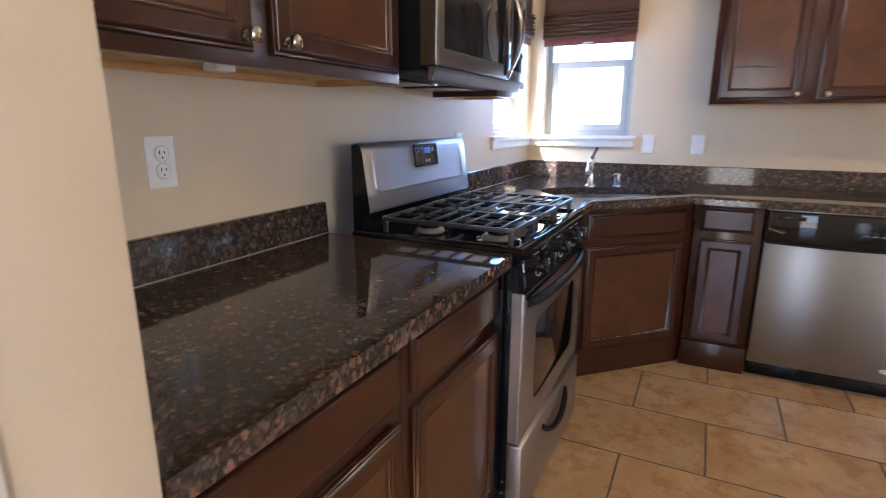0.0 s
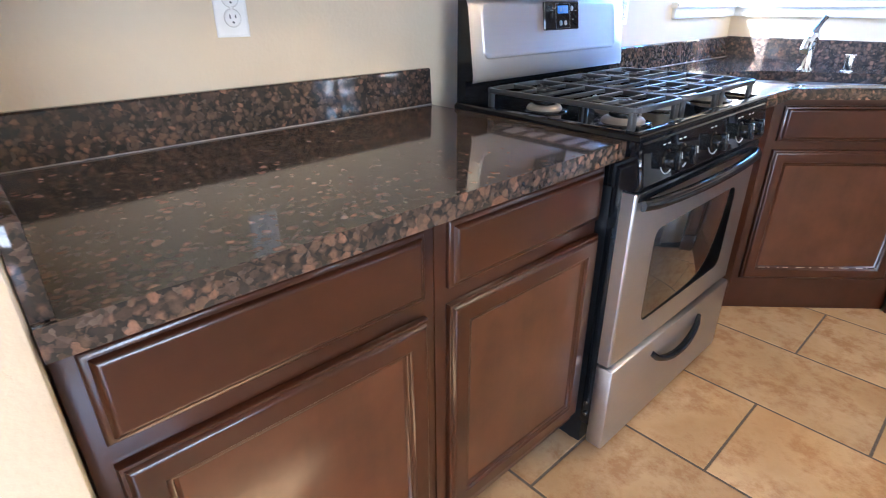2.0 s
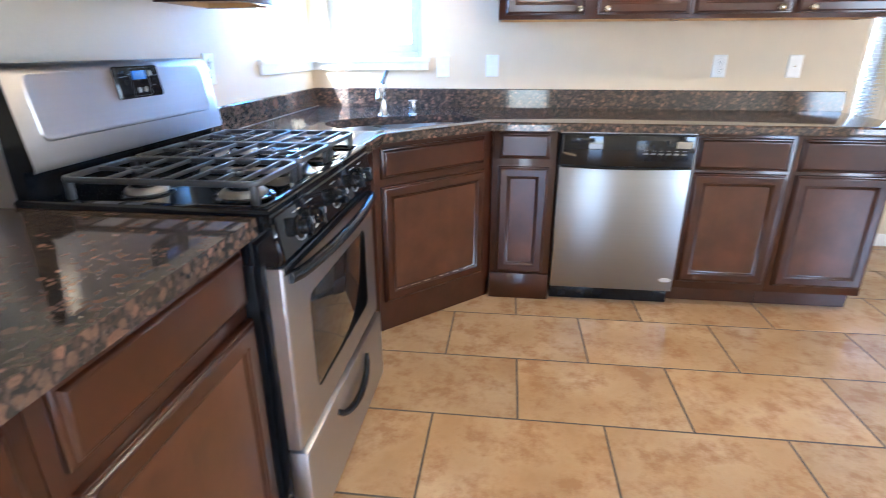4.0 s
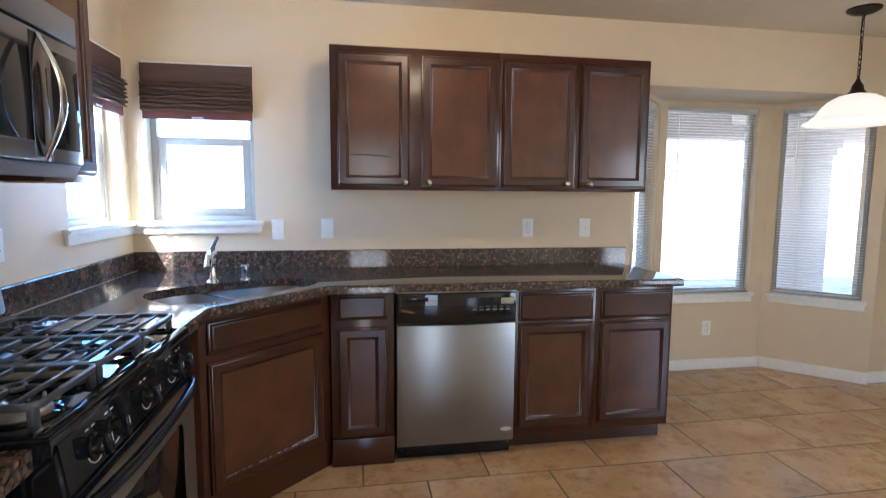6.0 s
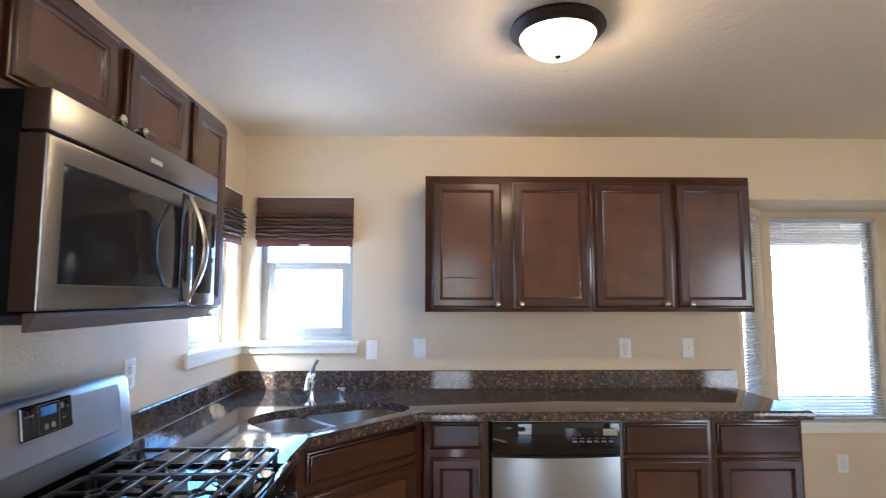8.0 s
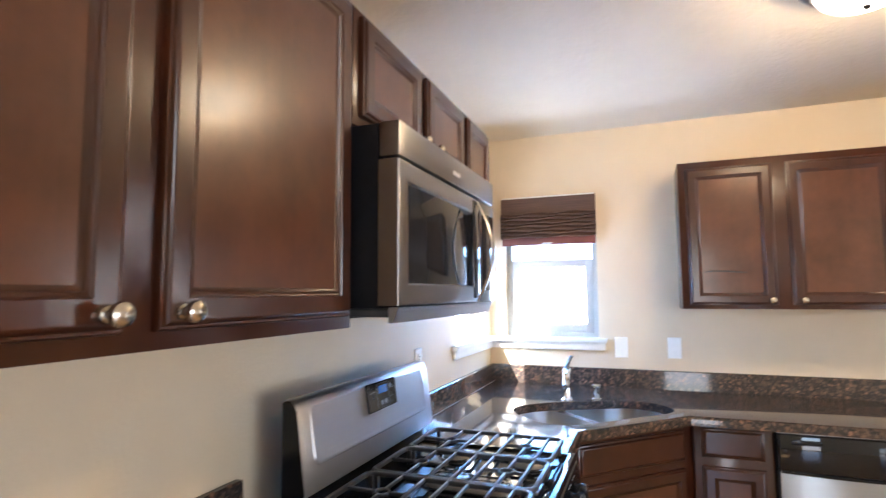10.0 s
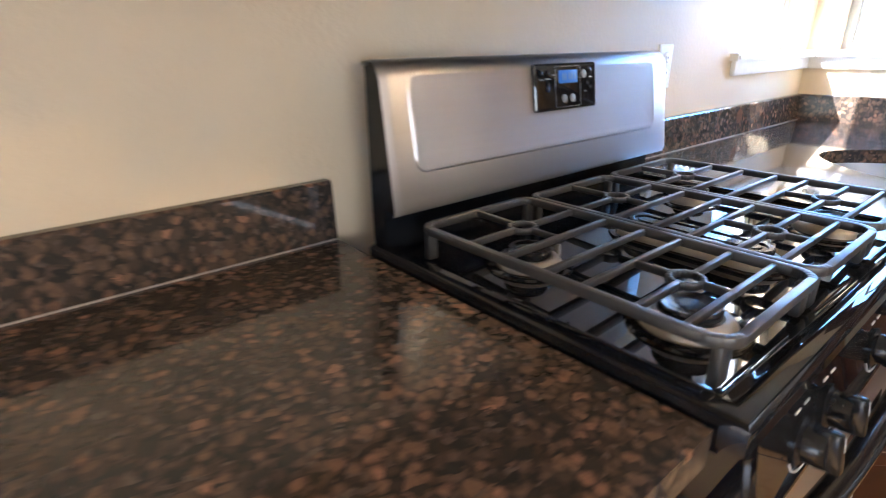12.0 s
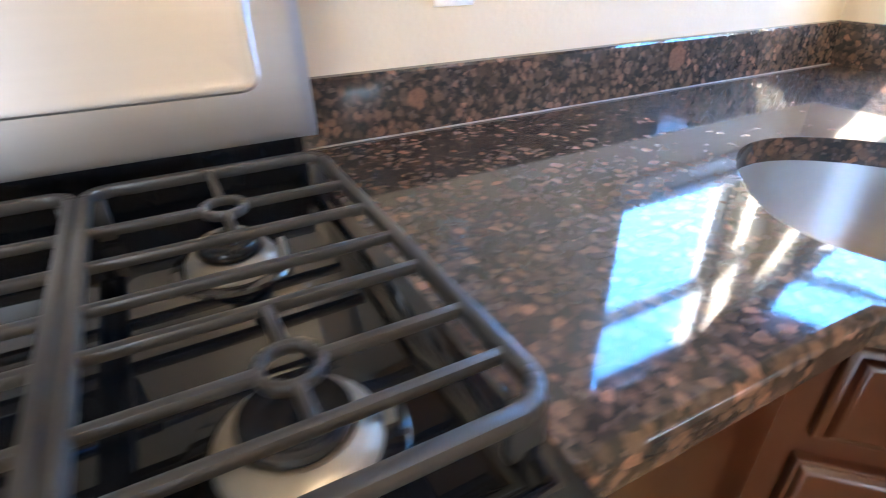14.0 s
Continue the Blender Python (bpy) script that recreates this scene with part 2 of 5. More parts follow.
OVEN_GLASS = plain("dark_oven_glass", (0.013, 0.012, 0.011), 0.04, 0, 0.8, vary=0.1)
MW_GLASS = plain("dark_microwave_glass", (0.016, 0.016, 0.018), 0.06, 0, 0.0, vary=0.1)
MW_GLASS.node_tree.nodes["Principled BSDF"].inputs["Specular IOR Level"].default_value = 0.14
SATIN = plain("satin_steel", (0.66, 0.66, 0.64), 0.21, 1.0, vary=0.03)
MIRROR = plain("dark_polished_steel", (0.13, 0.13, 0.135), 0.05, 0.9, vary=0.03)
LCD = glow("blue_display", (0.015, 0.07, 0.22), 0.12)
DIM = plain("grey_print", (0.16, 0.165, 0.17), 0.5)
PALE = plain("pale_print", (0.55, 0.56, 0.57), 0.5)
LABEL = plain("faded_sticker", (0.30, 0.28, 0.22), 0.5)
GLASS = glass_mat("window_glass")
BRONZE = plain("dark_bronze_metal", (0.035, 0.025, 0.02), 0.4, 0.7)
LAMP_GLASS = glow("frosted_lamp_glass_lit", (1.0, 0.83, 0.60), 1.6)
PEND_GLASS = glow("alabaster_lamp_glass_lit", (1.0, 0.90, 0.74), 0.10)
WOVEN = woven("brown_woven_shade")
HEM = wood("red_brown_hem", (0.07, 0.022, 0.014), (0.12, 0.04, 0.028), 0.6, "x", 0.0)
TILE = tile_mat("travertine_tile")
CHIP = plain("bare_wood_chip", (0.45, 0.36, 0.27), 0.7)
GROUT = plain("brown_grout", (0.10, 0.078, 0.055), 0.9, vary=0.25, scale=60)
CAULK = plain("pale_caulk", (0.34, 0.30, 0.27), 0.6)
BLIND = plain("white_blind_slat", (0.82, 0.83, 0.82), 0.45, vary=0.03)
tr = BLIND.node_tree.nodes.new("ShaderNodeBsdfTranslucent")
tr.inputs["Color"].default_value = (0.8, 0.82, 0.82, 1)
mx = BLIND.node_tree.nodes.new("ShaderNodeMixShader")
mx.inputs[0].default_value = 0.45
BLIND.node_tree.links.new(BLIND.node_tree.nodes["Principled BSDF"].outputs[0], mx.inputs[1])
BLIND.node_tree.links.new(tr.outputs[0], mx.inputs[2])
BLIND.node_tree.links.new(mx.outputs[0], BLIND.node_tree.nodes["Material Output"].inputs["Surface"])
STUCCO = paint("tan_stucco", (0.40, 0.37, 0.34), 0.6, 60.0, 0.9)
DIRT = plain("pale_desert_ground", (0.58, 0.52, 0.44), 0.95, vary=0.25, scale=2.0)
HOUSE = paint("pale_stucco", (0.70, 0.65, 0.58), 0.4, 40.0, 0.9)
ROOF = plain("roof_tile", (0.42, 0.33, 0.27), 0.9, vary=0.2, scale=6)

# ---- mesh helpers ----
ORIGIN = {}


def thing(name, at, label, category, group="", kind=""):
    ob = new(name)
    ob.empty_display_size = 0.05
    ob.location = at
    ORIGIN[name if ob.name == name else ob.name] = Vector(at)
    return tagged(ob, label, category, group, kind)


def link_bm(name, bm, mat, shift=None, smooth=True):
    bmesh.ops.recalc_face_normals(bm, faces=bm.faces[:])
    me = bpy.data.meshes.new(name)
    if shift is not None:
        bmesh.ops.translate(bm, verts=bm.verts[:], vec=shift)
    bm.to_mesh(me)
    bm.free()
    for m in mat if isinstance(mat, (list, tuple)) else [mat]:
        me.materials.append(m)
    if smooth:
        me.shade_smooth()
        me.set_sharp_from_angle(angle=radians(38))
    return new(name, me)


def root_of(ob):
    while ob.parent:
        ob = ob.parent
    return ob


def part(name, bm, mat, parent, label="", smooth=True):
    """One mesh under a thing or a part; bm is in world metres."""
    ob = link_bm(name, bm, mat, -root_of(parent).location, smooth)
    ob.parent = parent
    return tagged(ob, label)


def solid(name, bm, mat, label, category, group="", kind="", smooth=True):
    """A thing that is one mesh; bm is in world metres."""
    return tagged(link_bm(name, bm, mat, None, smooth), label, category, group, kind)


def box(bm, lo, hi, bevel=0.0, m=None, seg=2):
    lo, hi = [min(a, b) for a, b in zip(lo, hi)], [max(a, b) for a, b in zip(lo, hi)]
    c = [(a + b) / 2 for a, b in zip(lo, hi)]
    d = [b - a for a, b in zip(lo, hi)]
    r = bmesh.ops.create_cube(bm, size=1.0, matrix=Matrix.Translation(c) @ Matrix.Diagonal((*d, 1)))
    vs = r["verts"]
    if bevel:
        es = list({e for v in vs for e in v.link_edges})
        o = bmesh.ops.bevel(bm, geom=es, offset=min(bevel, min(d) * 0.45), segments=seg, affect="EDGES", profile=0.5)
        vs = list({v for f in o["faces"] for v in f.verts} | {v for v in vs if v.is_valid})
    if m is not None:
        bmesh.ops.transform(bm, matrix=m, verts=vs)
    return vs


def boxed(lo, hi, bevel=0.0, m=None):
    bm = bmesh.new()
    box(bm, lo, hi, bevel, m)
    return bm


def tube(bm, pts, radius, sides=10, cap=True):
    """A round bar along points; radius may be one number or one for each point."""
    pts = [Vector(p) for p in pts]
    rad = radius if isinstance(radius, (list, tuple)) else [radius] * len(pts)
    rings = []
    up = None
    for i, p in enumerate(pts):
        d = (pts[min(i + 1, len(pts) - 1)] - pts[max(i - 1, 0)]).normalized()
        if up is None:
            up = d.orthogonal().normalized()
        up = (up - d * up.dot(d)).normalized()
        s = d.cross(up)
        rings.append([bm.verts.new(p + rad[i] * (up * math.cos(a) + s * math.sin(a))) for a in [2 * math.pi * k / sides for k in range(sides)]])
    for a, b in zip(rings, rings[1:]):
        for k in range(sides):
            bm.faces.new((a[k], a[(k + 1) % sides], b[(k + 1) % sides], b[k]))
    if cap:
        bm.faces.new(rings[0][::-1])
        bm.faces.new(rings[-1])


def lathe(bm, profile, m, sides=24):
    """Turns (radius, height) pairs round the local z axis of m."""
    rings = []
    for r, z in profile:
        if r < 1e-5:
            rings.append([bm.verts.new(m @ Vector((0, 0, z)))])
        else:
            rings.append([bm.verts.new(m @ Vector((r * math.cos(a), r * math.sin(a), z))) for a in [2 * math.pi * k / sides for k in range(sides)]])
    for a, b in zip(rings, rings[1:]):
        for k in range(sides):
            q = [a[k % len(a)], a[(k + 1) % len(a)], b[(k + 1) % len(b)], b[k % len(b)]]
            q = list(dict.fromkeys(q))
            if len(q) > 2:
                bm.faces.new(q)


def face_frame(origin, u):
    """Local (across, up, out) to world, for a face whose across-direction is u."""
    u = Vector(u).normalized()
    z = Vector((0, 0, 1))
    n = u.cross(z)
    m = Matrix((u, z, n)).transposed().to_4x4()
    return Matrix.Translation(origin) @ m


def stepped(bm, m, u0, u1, v0, v1, profile, fill=True):
    """Concentric rectangles: profile of (inset, height) from the outer edge in."""
    rings = []
    for inset, w in profile:
        rings.append([bm.verts.new(m @ Vector(p)) for p in ((u0 + inset, v0 + inset, w), (u1 - inset, v0 + inset, w), (u1 - inset, v1 - inset, w), (u0 + inset, v1 - inset, w))])
    for a, b in zip(rings, rings[1:]):
        for k in range(4):
            bm.faces.new((a[k], a[(k + 1) % 4], b[(k + 1) % 4], b[k]))
    if fill:
        bm.faces.new(rings[-1])


def prism(bm, poly, z0, z1):
    lo = [bm.verts.new((x, y, z0)) for x, y in poly]
    hi = [bm.verts.new((x, y, z1)) for x, y in poly]
    bm.faces.new(lo[::-1])
    top = bm.faces.new(hi)
    for k in range(len(poly)):
        j = (k + 1) % len(poly)
        bm.faces.new((lo[k], lo[j], hi[j], hi[k]))
    return top


def knob(parent, m, u, v, w=0.02):
    bm = bmesh.new()
    lathe(bm, [(0.0120, 0), (0.0122, 0.004), (0.0105, 0.008), (0.0065, 0.010), (0.0058, 0.015), (0.0090, 0.018), (0.0138, 0.022), (0.0158, 0.0275), (0.0145, 0.033), (0.0095, 0.0365), (0, 0.0375)], m @ Matrix.Translation((u, v, w)), 20)
    return part("knob", bm, NICKEL, parent, "satin nickel round knob")


DOOR = [(0, 0), (0, 0.009), (0.0025, 0.0125), (0.0065, 0.0132), (0.0085, 0.0168), (0.0125, 0.0195), (0.014, 0.020), (0.0155, 0.020), (0.0425, 0.020), (0.044, 0.020), (0.0455, 0.0185), (0.048, 0.0165), (0.052, 0.016), (0.0545, 0.0125), (0.060, 0.0100)]
DRAWER = [(0, 0), (0, 0.008), (0.003, 0.011), (0.009, 0.012), (0.011, 0.016), (0.0165, 0.0196), (0.018, 0.020), (0.020, 0.020)]


HANG = random.Random(23)


def door(parent, m, u0, u1, v0, v1, knob_at=None):
    """A framed door that hangs a fraction of a degree open on its hinge side."""
    hinge = u1 if knob_at and knob_at[0] < (u0 + u1) / 2 else u0
    swing = radians(HANG.uniform(0.0, 0.55)) * (1 if hinge == u1 else -1)
    m = m @ Matrix.Translation((hinge, 0, 0)) @ Matrix.Rotation(swing, 4, "Y") @ Matrix.Translation((-hinge, 0, 0))
    bm = bmesh.new()
    stepped(bm, m, u0, u1, v0, v1, DOOR, fill=False)
    d = part("door", bm, CHERRY, parent)
    bm = bmesh.new()
    stepped(bm, m, u0 + 0.056, u1 - 0.056, v0 + 0.056, v1 - 0.056, [(0, 0.004), (0, 0.0097)])
    part("panel", bm, PANEL_WOOD, d)
    if knob_at:
        knob(d, m, *knob_at)
    return d


def drawer(parent, m, u0, u1, v0, v1, mat=None):
    bm = bmesh.new()
    stepped(bm, m, u0, u1, v0, v1, DRAWER)
    return part("drawer_front", bm, mat or CHERRY_H, parent)


def wall_plate(name, m, u, v, label, style):
    """Screwed cover plate: style outlet, switch or blank; two rockers or sockets."""
    t = thing(name, m @ Vector((u, v, 0)), label, "outlet" if style != "switch" else "switch", "wall plates")
    bm = bmesh.new()
    stepped(bm, m, u - 0.036, u + 0.036, v - 0.058, v + 0.058, [(0, 0), (0, 0.003), (0.004, 0.006), (0.008, 0.0065)])
    plate = part("cover_plate", bm, PLASTIC, t)
    if style == "outlet":
        for dv in (-0.0195, 0.0195):
            bm = bmesh.new()
            lathe(bm, [(0.017, 0.0055), (0.0168, 0.0085), (0.0155, 0.0092), (0, 0.0092)], m @ Matrix.Translation((u, v + dv, 0)), 20)
            r = part("receptacle", bm, PLASTIC, t)
            bm = bmesh.new()
            lathe(bm, [(0.0192, 0.0060), (0.0192, 0.0069), (0.0172, 0.0069), (0.0172, 0.0060)], m @ Matrix.Translation((u, v + dv, 0)), 20)
            part("seam", bm, GASKET, r, "thin grey seam round the receptacle")
            bm = bmesh.new()
            for du, hh in ((-0.006, 0.0045), (0.006, 0.0036)):
                box(bm, (u + du - 0.0011, v + dv + 0.003 - hh, 0.0088), (u + du + 0.0011, v + dv + 0.003 + hh, 0.0095), 0, m)
            lathe(bm, [(0.0024, 0.0088), (0.0024, 0.0095), (0, 0.0095)], m @ Matrix.Translation((u, v + dv - 0.0085, 0)), 8)
            part("slot", bm, SLOT, r, "dark socket slots")
    elif style == "switch":
        bm = bmesh.new()
        box(bm, (u - 0.005, v - 0.012, 0.006), (u + 0.005, v + 0.012, 0.008), 0.001, m)
        box(bm, (u - 0.0035, v - 0.002, 0.007), (u + 0.0035, v + 0.009, 0.017), 0.001, m)
        part("toggle", bm, PLASTIC, t)
    else:
        bm = bmesh.new()
        lathe(bm, [(0.005, 0.006), (0.005, 0.011), (0.0015, 0.011), (0.0015, 0.016), (0, 0.016)], m @ Matrix.Translation((u, v, 0)), 12)
        part("jack", bm, NICKEL, t, "small metal coaxial jack")
    bm = bmesh.new()
    for dv in ((0.0,) if style == "outlet" else (-0.042, 0.042)):
        lathe(bm, [(0.003, 0.006), (0.0028, 0.0075), (0, 0.0078)], m @ Matrix.Translation((u, v + dv, 0)), 10)
    part("screw", bm, PLASTIC, t)
    return t

# ---- structure ----
YN, H, XE, YS = 2.20, 2.425, 5.6, -4.0      # north wall, ceiling, east wall, south wall
WEST = face_frame((0, 0, 0), (0, 1, 0))     # across = +y, out = +x
NORTH = face_frame((0, YN, 0), (1, 0, 0))   # across = +x, out = -y
BAY = [(2.97, 2.20), (3.43, 2.66), (4.36, 2.66), (4.85, 2.17)]
SOFFIT = 2.04


def wall(name, m, u0, u1, v0, v1, thick, holes, label):
    """A wall slab behind the face plane of m, with rectangular openings that go through it."""
    bm = bmesh.new()
    us = sorted({u0, u1, *[h[0] for h in holes], *[h[1] for h in holes]})
    for a, b in zip(us, us[1:]):
        spans = sorted((h[2], h[3]) for h in holes if h[0] <= a and h[1] >= b)
        z = v0
        for s0, s1 in spans:
            if s0 > z:
                box(bm, (a, z, -thick), (b, s0, 0), 0, m)
            z = s1
        if v1 > z:
            box(bm, (a, z, -thick), (b, v1, 0), 0, m)
    bmesh.ops.remove_doubles(bm, verts=bm.verts[:], dist=1e-5)
    return solid(name, bm, WALL, label, "wall", kind="structure")


WIN_N = (0.095, 0.655, 1.185, 2.04)
WIN_W = (1.545, 2.105, 1.185, 2.04)
wall("wall_west", WEST, -1.16, YN + 0.15, 0, H, 0.15, [WIN_W], "tan painted kitchen wall behind the range")
wall("wall_north", NORTH, 0.0, 2.97, 0, H, 0.15, [WIN_N], "tan painted wall behind the sink counter")
bm = bmesh.new()
box(bm, (0.0, -1.193, 0), (0.668, -1.07, H), 0.012)
solid("wall_stub", bm, WALL, "tan painted short wall closing the counter end", "wall", kind="structure")
wall("wall_south", face_frame((XE, YS, 0), (-1, 0, 0)), 0, XE + 0.15, 0, H, 0.15, [(XE - 1.78, XE - 1.15, 0.05, 2.06)], "tan painted wall with a glazed door opening")
wall("wall_south_west", WEST, YS, -1.16, 0, H, 0.15, [(-3.05, -1.95, 0.75, 2.40)], "tan painted wall with a tall window opening")
# this opening is made up to hold the east fill lamp
wall("wall_east", face_frame((XE, 0, 0), (0, -1, 0)), -2.2, 4.0, 0, H, 0.15, [(1.35, 3.55, 0.45, 2.05)], "tan painted wall with an added opening for the fill lamp")
wall("wall_nook", NORTH, 4.85, XE + 0.15, 0, H, 0.15, [], "tan painted wall beside the bay window")
bm = bmesh.new()
box(bm, (2.97, YN, SOFFIT), (4.85, YN + 0.12, H))
solid("bay_header", bm, WALL, "tan painted header over the bay", "wall", kind="structure")
bm = bmesh.new()
prism(bm, [(2.97, YN + 0.12), (4.85, YN + 0.12), (4.85, 2.55), (4.45, 2.85), (3.35, 2.85), (2.97, 2.55)], SOFFIT, SOFFIT + 0.1)
solid("bay_ceiling", bm, CEIL, "pale painted ceiling of the bay", "ceiling", kind="structure")
bm = bmesh.new()
box(bm, (-0.15, YS - 0.15, H), (XE + 0.15, YN + 0.15, H + 0.15))
solid("ceiling", bm, CEIL, "off-white ceiling with a knockdown texture", "ceiling", kind="structure")

# unseen slab, added only to block the sun at the south door
bm = bmesh.new()
box(bm, (0.2, -6.6, 2.50), (3.4, YS - 0.15, 2.64))
solid("sun_block_slab", bm, STUCCO, "unseen slab added to keep the sun out of the glazed door", "roof", kind="structure")

# bay walls, each with its window opening
BAY_WINDOWS = []
for i, ((ax, ay), (bx, by)) in enumerate(zip(BAY, BAY[1:])):
    d = Vector((bx - ax, by - ay, 0))
    ln = d.length
    m = face_frame((ax, ay, 0), d)
    hole = [(0.07, 0.58, 0.60, 2.0), (0.055, 0.815, 0.60, 2.0), (0.06, 0.62, 0.60, 2.0)][i]
    wall("wall_bay_%d" % (i + 1), m, 0, ln, 0, SOFFIT, 0.12, [hole], "tan painted bay wall around a window")
    BAY_WINDOWS.append((m, hole, ln))
    bm = bmesh.new()
    box(bm, (0.0, 0.0, 0.0), (ln, 0.085, 0.014), 0.004, m)
    solid("baseboard", bm, WHITE, "white painted baseboard", "baseboard", kind="structure")
bm = bmesh.new()
box(bm, (4.85, YN - 0.014, 0), (XE, YN, 0.085), 0.004)
solid("baseboard", bm, WHITE, "white painted baseboard", "baseboard", kind="structure")
bm = bmesh.new()
box(bm, (0.55, -1.30, 0), (0.674, -1.196, 2.08), 0.006)
solid("trim", bm, WHITE, "white painted door casing beside the short wall", "trim", kind="structure")

# outdoors
bm = bmesh.new()
bmesh.ops.create_grid(bm, x_segments=8, y_segments=8, size=900, matrix=Matrix.Translation((0, 0, -0.25)))
solid("ground", bm, DIRT, "pale dry ground outside reaching the horizon", "ground", kind="structure")


# ---- windows ----
def sash_window(name, m, hole, depth, label, rail=None, fixed=False):
    """Vinyl single-hung window set back in its opening: frame, lower sash, meeting rail, panes."""
    u0, u1, v0, v1 = hole
    t = thing(name, m @ Vector(((u0 + u1) / 2, v0, -depth)), label, "window", kind="structure")
    w = 0.032
    bm = bmesh.new()
    for a, b in (((u0, v0), (u0 + w, v1)), ((u1 - w, v0), (u1, v1)), ((u0 + w, v0), (u1 - w, v0 + w)), ((u0 + w, v1 - w), (u1 - w, v1))):
        box(bm, (a[0], a[1], -depth - 0.05), (b[0], b[1], -depth), 0.003, m)
    part("window_frame", bm, VINYL, t)
    if fixed:
        p = part("pane", boxed((u0 + w - 0.005, v0 + w - 0.005, -depth - 0.03), (u1 - w + 0.005, v1 - w + 0.005, -depth - 0.026), 0, m), GLASS, t, smooth=False)
        p.visible_shadow = False
        return t
    mid = rail or (v0 + v1) / 2
    bm = bmesh.new()
    s = 0.044
    lo, hi = v0 + w, mid + 0.02
    for a, b in (((u0 + w, lo), (u0 + w + s, hi)), ((u1 - w - s, lo), (u1 - w, hi)), ((u0 + w + s, lo), (u1 - w - s, lo + s)), ((u0 + w + s, hi - s), (u1 - w - s, hi))):
        box(bm, (a[0], a[1], -depth - 0.03), (b[0], b[1], -depth - 0.006), 0.003, m)
    part("sash", bm, VINYL, t)
    for a, b, dz in ((lo + 0.02, hi - 0.02, -0.020), (hi - 0.01, v1 - w + 0.01, -0.042)):
        bm = bmesh.new()
        box(bm, (u0 + w, a, -depth + dz - 0.004), (u1 - w, b, -depth + dz), 0, m)
        p = part("pane", bm, GLASS, t, smooth=False)
        p.visible_shadow = False
    return t


sash_window("window_1", NORTH, WIN_N, 0.07, "white vinyl single-hung window over the corner sink", 1.635)
sash_window("window_2", WEST, WIN_W, 0.07, "white vinyl single-hung window beside the range wall corner", 1.635)
for i, (m, hole, ln) in enumerate(BAY_WINDOWS):
    sash_window("window_%d" % (i + 3), m, hole, 0.06, "white vinyl fixed bay window behind a mini blind", fixed=True)

# corner sill shelf, one piece along both windows
bm = bmesh.new()
prism(bm, [(-0.07, 1.50), (0.035, 1.48), (0.035, YN - 0.035), (0.70, YN - 0.035), (0.70, YN), (0.66, YN), (0.655, YN + 0.07), (0.095, YN + 0.07), (0.095, YN), (0.0, YN), (0.0, 2.105), (-0.07, 2.105)], 1.163, 1.187)
bmesh.ops.bevel(bm, geom=[e for e in bm.edges if e.verts[0].co.x > 0.03 and e.verts[1].co.x > 0.03 and max(v.co.y for v in e.verts) < YN - 0.02], offset=0.006, segments=2, affect="EDGES")
sill = thing("window_sill", (0, YN, 1.16), "white painted wooden sill wrapping the window corner", "sill", kind="structure")
part("sill_board", bm, WHITE, sill)
for lo, hi in (((0.0, 1.50, 1.117), (0.018, YN, 1.163)), ((0.018, YN - 0.018, 1.117), (0.69, YN, 1.163))):
    part("apron", boxed(lo, hi, 0.004), WHITE, sill)
for i, (m, hole, ln) in enumerate(BAY_WINDOWS):
    s = thing("window_sill", m @ Vector((0, 0.56, 0)), "white painted wooden sill under a bay window", "sill", kind="structure")
    part("sill_board", boxed((hole[0] - 0.03, 0.578, -0.06), (hole[1] + 0.03, 0.602, 0.03), 0.004, m), WHITE, s)
    part("apron", boxed((hole[0] - 0.02, 0.53, 0.0), (hole[1] + 0.02, 0.578, 0.016), 0.004, m), WHITE, s)


